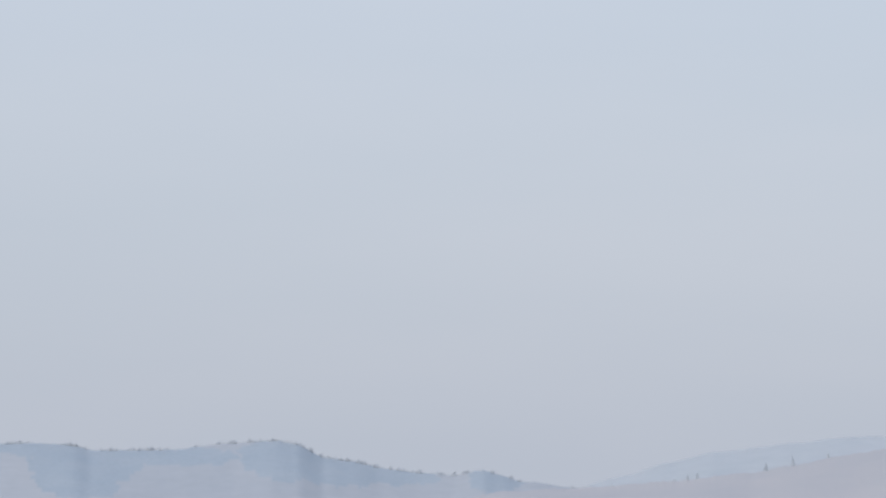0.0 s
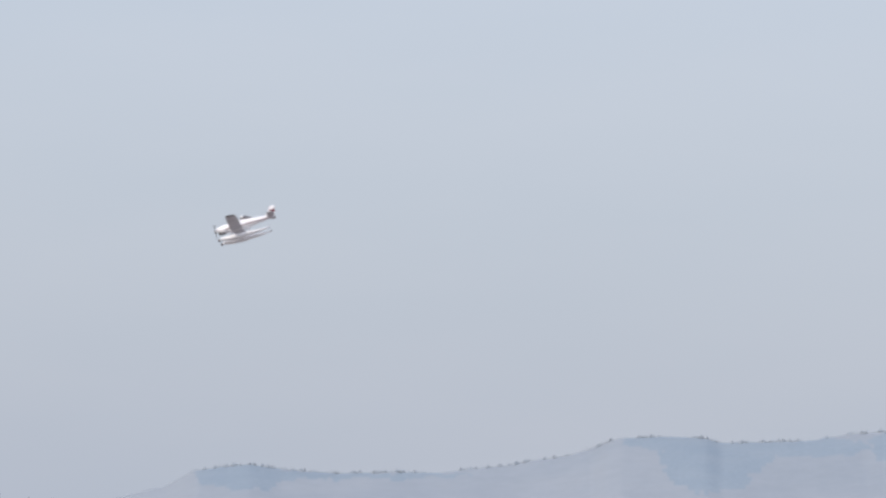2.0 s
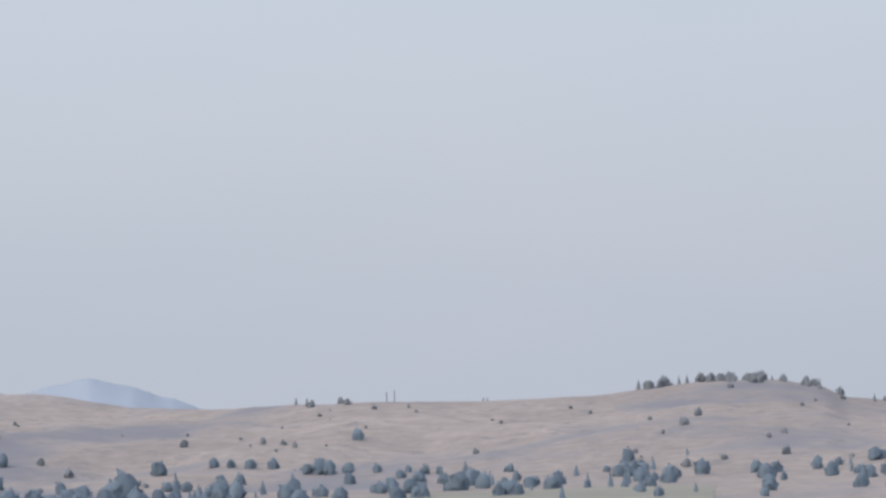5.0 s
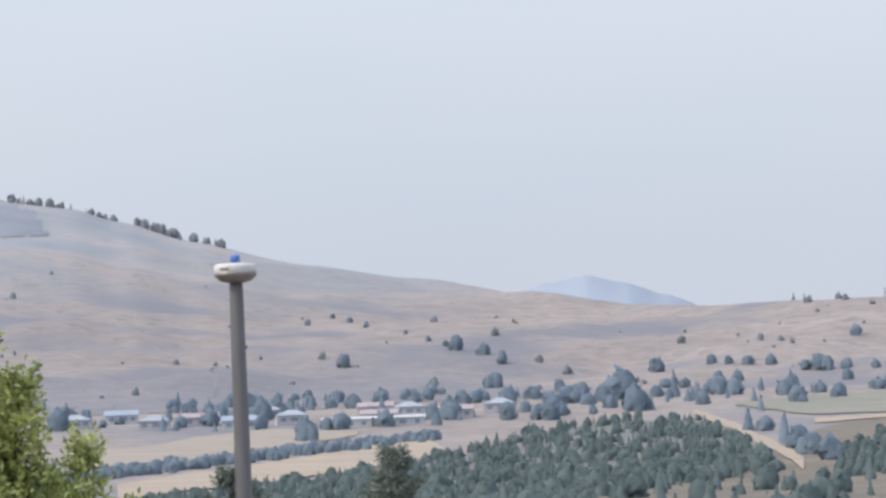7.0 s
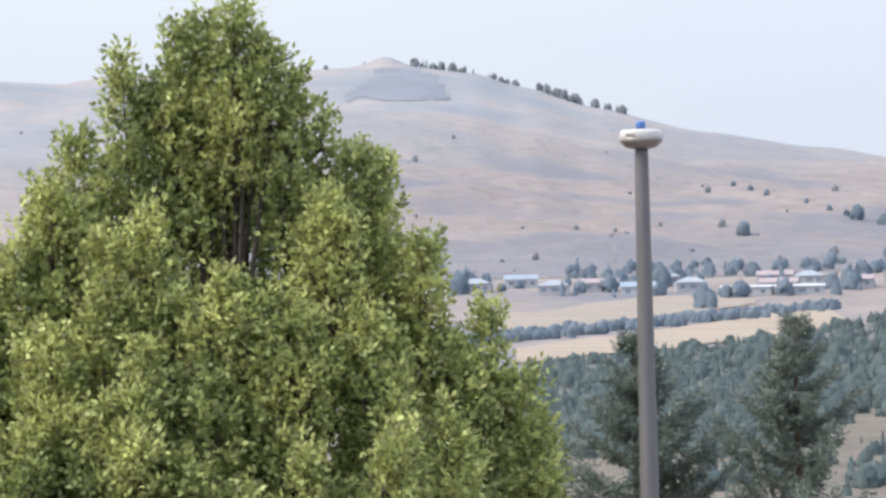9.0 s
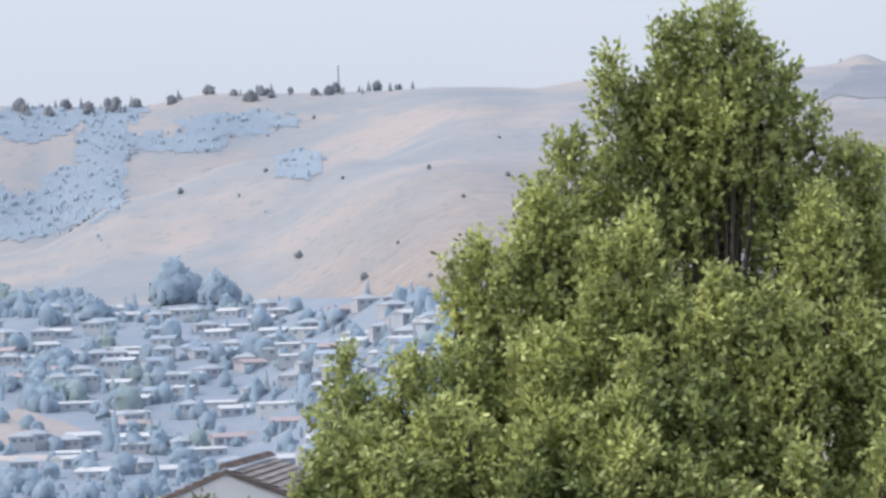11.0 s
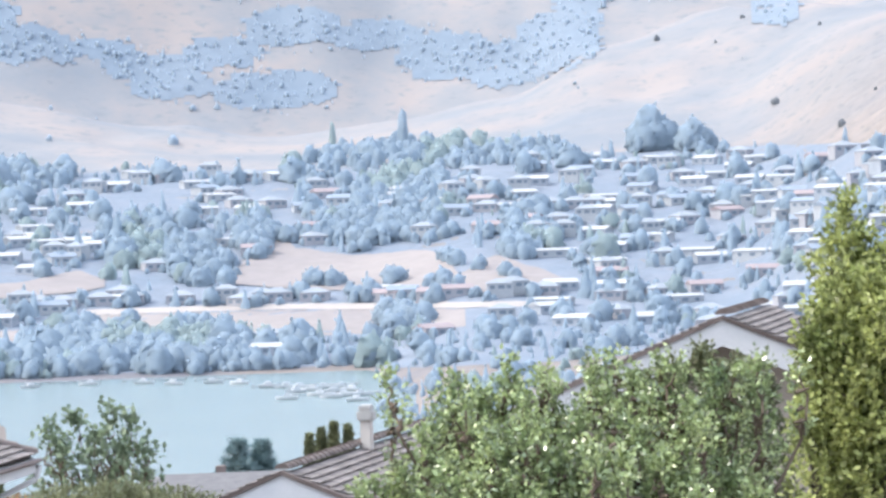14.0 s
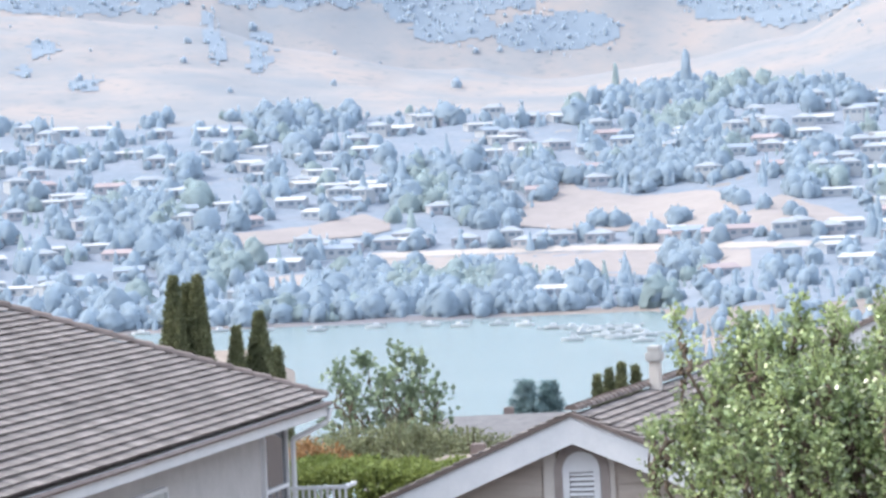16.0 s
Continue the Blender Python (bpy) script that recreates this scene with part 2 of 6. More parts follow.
def inside(poly, x, y):
    hit = False
    for (x0, y0), (x1, y1) in zip(poly, poly[1:] + poly[:1]):
        if (y0 > y) != (y1 > y) and x < x0 + (y - y0) * (x1 - x0) / (y1 - y0):
            hit = not hit
    return hit


def far_mountain(name, points, r, mat, label, rugged=0.05, woods_mat=None, groves=()):
    """A ridge whose face falls towards the viewer; woods_mat covers the groves (outlines in turn and rise)."""
    verts, faces, slots = [], [], []
    outlines = [oval(*g) for g in groves]
    lo, hi = points[0][0], points[-1][0]
    n, rows = int((hi - lo) / 0.035), 44
    for i in range(n + 1):
        t = lo + (hi - lo) * i / n
        up = curve_at(points, t)
        bumps = rugged * (fbm(t * 3, r, 3) * 0.5 + abs(fbm(t * 9, r, 4)) * 1.1)
        top = EYE_Z + r * math.tan(radians(up))
        for k in range(rows):
            f = 1 - (1 - k / (rows - 1)) ** 1.7
            d = r - 900 * (1 - f) + (45 * fbm(t * 0.6, f * 1.8, 2) + 3 * fbm(t * 3.1, f * 9.0, 3)) * (1 - f ** 6)
            p = at(t, d)
            verts.append((p.x, p.y, 20 + (top - 20) * f + r * radians(bumps) * f ** 40))
        p = at(t, r + 220)
        verts.append((p.x, p.y, 20))
    m = rows + 1
    for i in range(n):
        t = lo + (hi - lo) * (i + 0.5) / n
        for k in range(rows):
            a = i * m + k
            faces.append((a, a + m, a + m + 1, a + 1))
            x, y, z = verts[a]
            u = math.degrees(math.atan2(z - EYE_Z, math.hypot(x, y))) + 0.02
            slots.append(1 if any(inside(g, t + 0.12 * fbm(t * 4, u * 9), u + 0.07 * fbm(t * 4 + 5, u * 9)) for g in outlines) else 0)
    me = mesh_of(name, verts, faces, mat, True)
    if woods_mat:
        me.materials.append(woods_mat)
        me.polygons.foreach_set("material_index", slots)
    ob = new(name, me)
    tagged(ob, label, "mountain", kind="structure")


# Distance haze is put into these slope colours: greyer and bluer than the ground.
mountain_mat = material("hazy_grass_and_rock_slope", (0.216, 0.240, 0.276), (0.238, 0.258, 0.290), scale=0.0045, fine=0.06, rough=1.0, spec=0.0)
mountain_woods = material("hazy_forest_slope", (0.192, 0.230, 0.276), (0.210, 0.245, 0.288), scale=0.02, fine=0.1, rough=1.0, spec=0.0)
pale_mat = material("hazed_ridge_slope", (0.233, 0.264, 0.299), (0.251, 0.277, 0.312), scale=0.004, fine=0.05, rough=1.0, spec=0.0)
peak_mat = material("hazed_peak_slope", (0.235, 0.268, 0.318), (0.247, 0.279, 0.328), scale=0.004, fine=0.03, rough=1.0, spec=0.0)
MOUNT = [(-16.5, 1.7), (-15.0, 2.03), (-14.0, 2.26), (-13.42, 2.53), (-12.64, 2.61), (-12.1, 2.53), (-11.4, 2.47), (-10.4, 2.48), (-9.8, 2.47), (-8.9, 2.55), (-8.0, 2.68),
         (-7.43, 2.79), (-7.09, 2.94), (-6.92, 2.98), (-6.32, 3.0), (-5.67, 2.97), (-5.37, 2.89), (-4.16, 2.91), (-3.3, 3.02), (-2.6, 3.06), (-2.26, 3.01), (-1.82, 2.81), (-1.39, 2.75), (-0.87, 2.64), (-0.39, 2.58), (0.17, 2.54), (0.61, 2.62), (0.87, 2.55), (1.21, 2.45), (1.99, 2.36), (1.9, 2.36), (3.0, 2.3), (6, 2.0)]
GROVES = [(-5.83, 2.93, 0.96, 0.19), (-5.48, 2.67, 0.87, 0.3), (-4.09, 2.83, 0.96, 0.16), (-2.36, 2.81, 0.78, 0.37), (-1.5, 2.63, 0.96, 0.26), (-0.55, 2.55, 0.52, 0.17), (0.83, 2.49, 0.43, 0.24),
          (-12.75, 2.45, 0.7, 0.23), (-11.02, 2.45, 1.91, 0.05), (-6.0, 2.95, 0.96, 0.19), (-5.58, 2.47, 0.7, 0.35)]
far_mountain("backdrop_mountain", MOUNT, 4300, mountain_mat, "haze-tinted grey-blue mountain ridge with dark forest patches beyond the valley", 0.02, mountain_woods, GROVES)
# This hill's grass colour carries its haze too.
far_mountain("backdrop_hill", [(-1.5, 1.6), (-0.1, 2.1), (1.0, 2.3), (2.0, 2.34), (2.6, 2.39), (3.55, 2.46), (4.67, 2.58), (5.36, 2.7), (6.11, 2.84), (6.8, 2.95), (9, 3.1)], 3700, material("hazy_grass_slope", (0.222, 0.234, 0.262), (0.248, 0.254, 0.276), scale=0.006, rough=1.0, spec=0), "grassy hill with haze put into its pale colour", 0.03)
far_mountain("backdrop_ridge", [(1.0, 2.0), (2.77, 2.53), (3.46, 2.74), (4.16, 2.9), (5.36, 3.03), (6.12, 3.12), (10, 3.3)], 4600, pale_mat, "faint far ridge with haze put into its colour", 0.02)
far_mountain("backdrop_peak", [(-30, 2.2), (-29.05, 2.62), (-28.6, 2.75), (-28.0, 2.84), (-27.4, 2.7), (-26.8, 2.5), (-26.0, 2.2)], 4650, peak_mat, "small mountain behind the hill, tinted with haze blue", 0.02)


def build_water():
    mat = bpy.data.materials.new("lake_water")
    mat.use_nodes = True
    nt = mat.node_tree
    b = nt.nodes["Principled BSDF"]
    n = noise_node(nt, 0.02, 3, 0.5, (1, 1, 1))
    r = ramp_node(nt, [(0.3, (0.125, 0.182, 0.192)), (0.7, (0.150, 0.208, 0.215))])
    nt.links.new(n.outputs["Fac"], r.inputs["Fac"])
    nt.links.new(r.outputs["Color"], b.inputs["Base Color"])
    b.inputs["Roughness"].default_value = 0.22
    w = noise_node(nt, 0.9, 3, 0.6)
    bn = nt.nodes.new("ShaderNodeBump")
    bn.inputs["Strength"].default_value, bn.inputs["Distance"].default_value = 0.5, 0.15
    nt.links.new(w.outputs["Fac"], bn.inputs["Height"])
    nt.links.new(bn.outputs["Normal"], b.inputs["Normal"])
    verts, faces = [], []
    for i in range(41):
        t = -95 + 1.1 * i
        for r in (330, 700, 1000, 1400):
            verts.append((*at(t, r).xy, 0.0))
    for i in range(40):
        for k in range(3):
            a = i * 4 + k
            faces.append((a, a + 4, a + 5, a + 1))
    ob = new("water", mesh_of("water", verts, faces, mat))
    tagged(ob, "calm pale turquoise lake with faint ripples", "lake", kind="structure")


build_water()


# ---- plants ----
stem_bark = material("dark_stem_bark", (0.045, 0.036, 0.030), (0.085, 0.068, 0.056), scale=6, fine=0.3, bump=0.02)
bark = material("bark", (0.10, 0.075, 0.055), (0.17, 0.13, 0.10), scale=6, fine=0.3, bump=0.02)
leaf_green = material("leaf_green", (0.225, 0.278, 0.100), (0.585, 0.615, 0.230), scale=0.7, fine=0.15, rough=0.45, vary=0.6, island=True, leaf=0.4, spec=0.4)
leaf_pear = material("leaf_pear", (0.190, 0.262, 0.120), (0.470, 0.545, 0.260), scale=2.2, rough=0.3, vary=0.65, island=True, leaf=0.28, spec=0.9)
needle_dark = material("needle_dark", (0.110, 0.142, 0.122), (0.195, 0.228, 0.190), scale=0.8, rough=0.6, vary=0.45, island=True, leaf=0.25)
cedar_green = material("cedar_green", (0.125, 0.148, 0.085), (0.240, 0.252, 0.135), scale=1.6, rough=0.7, vary=0.4, island=True, leaf=0.25)
spruce_blue = material("spruce_blue", (0.13, 0.21, 0.22), (0.22, 0.31, 0.32), scale=1.2, rough=0.7, vary=0.3, island=True, leaf=0.15)
shrub_olive = material("shrub_olive", (0.14, 0.16, 0.09), (0.24, 0.255, 0.145), scale=0.8, rough=0.6, vary=0.45, island=True, leaf=0.3)
hedge_lime = material("hedge_lime", (0.14, 0.18, 0.05), (0.24, 0.285, 0.085), scale=0.9, rough=0.6, vary=0.4, island=True, leaf=0.3)


def cards(name, pos, way, length, width, mat, rng, parent=None, face=None):
    """Many small folded leaves: each starts at pos and points along way."""
    n = len(pos)
    way = way / np.maximum(np.linalg.norm(way, axis=1, keepdims=True), 1e-6)
    side = np.cross(way, rng.normal(size=(n, 3)) if face is None else face)
    side /= np.maximum(np.linalg.norm(side, axis=1, keepdims=True), 1e-6)
    up = np.cross(side, way)
    L = (length * rng.uniform(0.65, 1.3, n))[:, None]
    W = (width * rng.uniform(0.7, 1.3, n))[:, None]
    v = np.empty((n, 4, 3))
    v[:, 0] = pos
    v[:, 1] = pos + way * L * 0.45 + side * W * 0.5 + up * W * 0.22
    v[:, 2] = pos + way * L
    v[:, 3] = pos + way * L * 0.45 - side * W * 0.5 + up * W * 0.22
    me = bpy.data.meshes.new(name)
    me.vertices.add(n * 4)
    me.vertices.foreach_set("co", v.astype(np.float32).ravel())
    me.loops.add(n * 4)
    me.loops.foreach_set("vertex_index", np.arange(n * 4, dtype=np.int32))
    me.polygons.add(n)
    me.polygons.foreach_set("loop_start", np.arange(0, n * 4, 4, dtype=np.int32))
    me.materials.append(mat)
    me.update(calc_edges=True)
    ob = new(name, me)
    if parent:
        ob.parent = parent
    return ob


def sprigs(pos, way, rng, per, reach, spread):
    """Leaves along short twigs that start at pos."""
    n = len(pos)
    f = np.tile(np.linspace(0.05, 1.0, per), n)[:, None]
    P, D = np.repeat(pos, per, 0), np.repeat(way, per, 0)
    D = D / np.linalg.norm(D, axis=1, keepdims=True)
    P = P + D * f * reach + rng.normal(size=P.shape) * reach * 0.07
    return P, D * 0.55 + rng.normal(size=P.shape) * spread


def flame(rng, n, base, top, radius, inner=0.5, belly=0.3):
    """Points and outward ways in an upright tapering lobe."""
    u = rng.uniform(0, 1, n) ** 1.15
    prof = np.where(u < belly, 0.72 + 0.28 * u / belly, np.maximum(0.0, 1 - (np.maximum(0.0, u - belly) / (1 - belly)) ** 1.2))
    a = rng.uniform(0, 2 * np.pi, n)
    wob = 1 + 0.22 * np.sin(3 * a + 9 * u + base[0]) + 0.13 * np.sin(7 * a - 17 * u)
    q = np.sqrt(rng.uniform(inner ** 2, 1, n)) * prof * wob * radius
    b, t = np.array(base), np.array(top)
    out = np.stack([np.cos(a), np.sin(a), np.zeros(n)], 1)
    return b + (t - b) * u[:, None] + out * q[:, None], out * 0.65 + np.array([0, 0, 0.8])


def limb(bm, pts, r0, r1, seg=7):
    n = len(pts) - 1
    for k in range(n):
        tube(bm, pts[k], pts[k + 1], r0 + (r1 - r0) * k / n, r0 + (r1 - r0) * (k + 1) / n, seg, caps=False)


def bent(p, q, rng, amount, n=5):
    p, q = Vector(p), Vector(q)
    return [p.lerp(q, k / n) + Vector(rng.normal(size=3)) * amount * math.sin(math.pi * k / n) for k in range(n + 1)]


def leafy_tree(name, foot, lobes, mat, label, seed, leaf=(0.13, 0.075), density=60, per=9, reach=0.38, trunk_r=0.2, inner=0.5, category="tree", spread=0.55, wood=None):
    """lobes: base, top, radius of each upright mass of leaves."""
    rng = np.random.default_rng(seed)
    wood = wood or bark
    tree = empty(name, foot, label=label, category=category)
    foot = Vector(foot)
    P, D = [], []
    bm = bmesh.new()
    mean = sum((Vector(b) for b, t, r in lobes), Vector()) / len(lobes)
    fork = Vector((mean.x * 0.3 + foot.x * 0.7, mean.y * 0.3 + foot.y * 0.7, foot.z + 0.35 * (mean.z - foot.z)))
    limb(bm, [p - foot for p in bent(foot, fork, rng, trunk_r * 0.4)], trunk_r, trunk_r * 0.75, 10)
    part("trunk", bm, wood, tree, smooth=True)
    bm = bmesh.new()
    for b, t, r in lobes:
        b, t = Vector(b), Vector(t)
        limb(bm, [p - foot for p in bent(fork, b, rng, 0.15)], min(trunk_r * 0.34, 0.06), min(trunk_r * 0.2, 0.035), 6)
        tip = b.lerp(t, 0.93)
        limb(bm, [p - foot for p in bent(b, tip, rng, 0.08)], min(trunk_r * 0.2, 0.035), 0.012, 6)
        for k in range(int(6 + r * 8)):
            u = rng.uniform(0.02, 0.75)
            s = b.lerp(t, u)
            a = rng.uniform(0, 6.283)
            rr = r * (1 - u) * 0.9
            e = s + Vector((math.cos(a) * rr, math.sin(a) * rr, rr * rng.uniform(0.7, 1.5)))
            limb(bm, [p - foot for p in bent(s, e, rng, 0.05, 3)], 0.03, 0.008, 4)
        area = 2 * math.pi * r * (t - b).length * 0.6
        p, d = flame(rng, int(area * density), b - foot, t - foot, r, inner)
        P.append(p)
        D.append(d)
        ps = np.array([list(b.lerp(t, 0.86 + 0.028 * k) - foot) for k in range(6)])
        P.append(ps)
        D.append(np.tile([0, 0, 1.0], (6, 1)) + rng.normal(size=(6, 3)) * 0.35)
    part("branch_work", bm, wood, tree, smooth=True)
    P, D = sprigs(np.concatenate(P), np.concatenate(D) + rng.normal(size=(sum(map(len, D)), 3)) * 0.25, rng, per, reach, spread)
    cards("crown", P, D, leaf[0], leaf[1], mat, rng, tree)
    return tree


def conifer(name, foot, height, radius, mat, label, seed, gap=0.3, tuft=(0.16, 0.035), lift=0.35, droop=0.0, open_=0.75):
    """Trunk with whorls of rising boughs, each set with needle tufts."""
    rng = np.random.default_rng(seed)
    tree = empty(name, foot, label=label, category="conifer")
    bm = bmesh.new()
    limb(bm, [Vector((rng.normal() * 0.03, rng.normal() * 0.03, height * k / 8)) for k in range(8)] + [Vector((0, 0, height * 0.99))], height * 0.02, 0.01, 8)
    part("trunk", bm, bark, tree, smooth=True)
    bm = bmesh.new()
    P, D = [], []
    z = height * 0.12
    while z < height * 0.985:
        f = 1 - z / height
        for k in range(6 if f > 0.1 else 4):
            a = rng.uniform(0, 6.283)
            ln = radius * (f ** 0.95) * rng.uniform(open_ * 0.6, 1.15) + 0.04
            out = Vector((math.cos(a), math.sin(a), 0))
            pts = [Vector((0, 0, z)) + out * ln * s + Vector((0, 0, ln * (lift * s * s - droop * s))) for s in (0, 0.35, 0.7, 1.0)]
            limb(bm, pts, 0.012 + 0.02 * f, 0.005, 4)
            m = int(8 + ln * 62)
            s = rng.uniform(0.05, 1.02, m)
            base = np.array([list(pts[0].lerp(pts[3], x)) for x in s])
            base[:, 2] += np.array([ln * (lift * x * x - droop * x) - ln * (lift - droop) * x for x in s])
            side = np.array([-out.y, out.x, 0.0])
            off = rng.normal(size=m) * ln * 0.1 * (1.2 - s)
            P.append(base + side * off[:, None] + rng.normal(size=(m, 3)) * 0.03)
            D.append(np.array(out) * 0.8 + side * np.sign(off)[:, None] * 0.6 + np.array([0, 0, 0.45]) + rng.normal(size=(m, 3)) * 0.3)
        z += gap * (0.35 + 0.75 * f) * rng.uniform(0.7, 1.3)
    tagged(part("branch_work", bm, bark, tree), kind="stuff")
    P, D = sprigs(np.concatenate(P), np.concatenate(D), rng, 4, 0.16, 0.55)
    cards("needles", P, D, tuft[0], tuft[1], mat, rng, tree)
    return tree


def column_cedar(foot, height, radius, label, seed, group):
    rng = np.random.default_rng(seed)
    tree = empty("cedar", foot, label=label, category="cedar", group=group)
    bm = bmesh.new()
    tube(bm, (0, 0, 0), (0, 0, height * 0.9), radius * 0.2, 0.02, 7)
    part("trunk", bm, bark, tree)
    radius *= 1.8
    n = int(800 * height * radius)
    p, d = flame(rng, n, (0, 0, 0.15), (0, 0, height), radius, 0.6, 0.1)
    P, D = sprigs(p, d * np.array([0.5, 0.5, 1.3]), rng, 5, 0.2, 0.35)
    cards("crown", P, D, 0.11, 0.05, cedar_green, rng, tree)
    return tree


def bushy(name, lumps, mat, label, category, seed, leaf=(0.1, 0.06), density=200, upright=0.5):
    """A shrub of rounded lumps (place, radii) that rests on the ground."""
    rng = np.random.default_rng(seed)
    c = Vector(lumps[0][0])
    low = min(l[0][2] - l[1][2] * 0.2 for l in lumps)
    foot = Vector((c.x, c.y, low))
    ob = empty(name, foot, label=label, category=category)
    P, D = [], []
    bm = bmesh.new()
    for p, r in lumps:
        p = Vector(p) - foot
        n = int(density * (r[0] * r[1] + r[0] * r[2] + r[1] * r[2]))
        v = rng.normal(size=(n, 3))
        v /= np.linalg.norm(v, axis=1, keepdims=True)
        v[:, 2] = np.abs(v[:, 2]) * 1.15 - 0.15
        k = rng.uniform(0.55, 1.0, n) ** 0.5 * (1 + 0.16 * np.sin(v[:, 0] * 9 + v[:, 2] * 7) + 0.12 * np.sin(v[:, 1] * 13 + 2))
        P.append(np.array(p) + v * np.array(r) * k[:, None])
        D.append(v + np.array([0, 0, upright]) + rng.normal(size=(n, 3)) * 0.35)
        for _ in range(7):
            e = p + Vector(rng.normal(size=3)) * 0.3 * r[0] + Vector((0, 0, r[2] * 0.7))
            limb(bm, bent((p.x + rng.normal() * 0.1, p.y + rng.normal() * 0.1, 0), e, rng, 0.05, 3), 0.03, 0.008, 5)
    part("stems", bm, bark, ob)
    P, D = sprigs(np.concatenate(P), np.concatenate(D), rng, 6, 0.22, 0.5)
    cards("foliage", P, D, leaf[0], leaf[1], mat, rng, ob)
    return ob


# ---- street lamp and its trees ----
steel = material("weathered_steel", (0.112, 0.110, 0.114), (0.155, 0.152, 0.156), scale=3, fine=0.12, rough=0.55, metal=0.2, stretch=(1, 1, 0.15))
lamp_white = material("lamp_housing", (0.418, 0.410, 0.396), (0.490, 0.482, 0.468), scale=5, fine=0.08, rough=0.45)
lamp_under = material("lamp_lens", (0.150, 0.135, 0.120), (0.210, 0.188, 0.173), scale=9, rough=0.3, spec=0.6)
cap_blue = material("photocell_blue", (0.05, 0.13, 0.38), (0.07, 0.17, 0.46), scale=9, rough=0.35, spec=0.6)


def street_lamp():
    top = sight(-33.31, 3.13, 52, EYE_MID)
    g = land(-33.3, 52)
    h = top.z - g
    lamp = empty("street_lamp", (top.x, top.y, g), label="tall grey steel street lamp with a flat round head", category="street lamp")
    bm = bmesh.new()
    lathe(bm, [(0.182, 0.0), (0.177, 0.3), (0.096, h - 0.28), (0.09, h - 0.1)], 20)
    part("pole", bm, steel, lamp, smooth=True)
    bm = bmesh.new()
    lathe(bm, [(0.24, 0), (0.24, 0.05), (0.185, 0.1), (0.18, 0.28)], 20)
    part("base_cover", bm, steel, lamp)
    bm = bmesh.new()
    lathe(bm, [(0.10, h - 0.15), (0.21, h - 0.125), (0.285, h - 0.06), (0.30, h - 0.01), (0.298, h + 0.06), (0.27, h + 0.095), (0.08, h + 0.11)], 36)
    head = part("head", bm, lamp_white, lamp, "white weathered round lamp housing", True)
    bm = bmesh.new()
    lathe(bm, [(0.11, h - 0.168), (0.222, h - 0.143), (0.296, h - 0.07), (0.306, h - 0.028), (0.1, h - 0.024)], 36)
    part("lens", bm, lamp_under, head, "brown shaded lens ring", True)
    bm = bmesh.new()
    box(bm, -0.05, 0.09, -0.309, -0.296, h + 0.01, h + 0.035, 0.004)
    part("latch", bm, lamp_under, head)
    bm = bmesh.new()
    lathe(bm, [(0.065, h + 0.108), (0.068, h + 0.2), (0.06, h + 0.22), (0.03, h + 0.225)], 18)
    part("photocell", bm, cap_blue, lamp, "bright blue photocell cap", True)


street_lamp()


def lobe(turn, up, r, down, radius, eye, low=0.0):
    t = sight(turn, up, r, eye)
    t.z -= low
    return ((t.x + 0.0, t.y + 0.0, t.z - down), tuple(t), radius)


R0 = 55.0
big_lobes = [lobe(-39.45, 5.50, R0, 2.7, 0.66, EYE_MID, 0.25), lobe(-39.95, 5.25, R0 + 0.5, 3.6, 0.62, EYE_MID, 0.25), lobe(-39.5, 3.4, R0 + 1.7, 4.0, 0.8, EYE_MID, 0.25), lobe(-40.37, 5.1, R0 + 0.3, 5.0, 0.68, EYE_MID, 0.25), lobe(-41.25, 4.72, R0 + 0.4, 4.6, 0.65, EYE_MID, 0.25),
             lobe(-38.65, 4.38, R0 + 0.4, 4.4, 0.61, EYE_MID, 0.25), lobe(-37.75, 3.25, R0 + 0.2, 3.6, 0.65, EYE_MID, 0.25), lobe(-42.0, 3.5, R0, 3.8, 0.61, EYE_MID, 0.25),
             lobe(-42.4, 2.8, R0 - 0.6, 3.2, 0.58, EYE_MID, 0.25), lobe(-36.7, 1.8, R0, 3.6, 0.65, EYE_MID, 0.25), lobe(-37.2, 1.9, R0 + 0.8, 3.6, 0.65, EYE_MID, 0.25),
             lobe(-43.4, 1.95, R0 - 0.3, 3.2, 0.58, EYE_MID, 0.25), lobe(-42.8, 1.8, R0 - 0.8, 3.2, 0.61, EYE_MID, 0.25), lobe(-35.72, 0.8, R0 - 0.4, 3.0, 0.50, EYE_MID, 0.25),
             lobe(-35.1, -0.3, R0 - 0.4, 2.2, 0.40, EYE_MID, 0.25), lobe(-36.1, 0.0, R0 - 0.9, 2.8, 0.50, EYE_MID, 0.25),
             lobe(-45.52, 0.25, R0 - 1.2, 2.4, 0.38, EYE_MID, 0.25), lobe(-44.4, 0.2, R0 - 1.4, 2.6, 0.47, EYE_MID, 0.25), lobe(-44.9, -0.6, R0 - 1.6, 2.2, 0.50, EYE_MID, 0.25), lobe(-43.6, 0.3, R0 - 1.6, 2.8, 0.61, EYE_MID, 0.25),
             ]
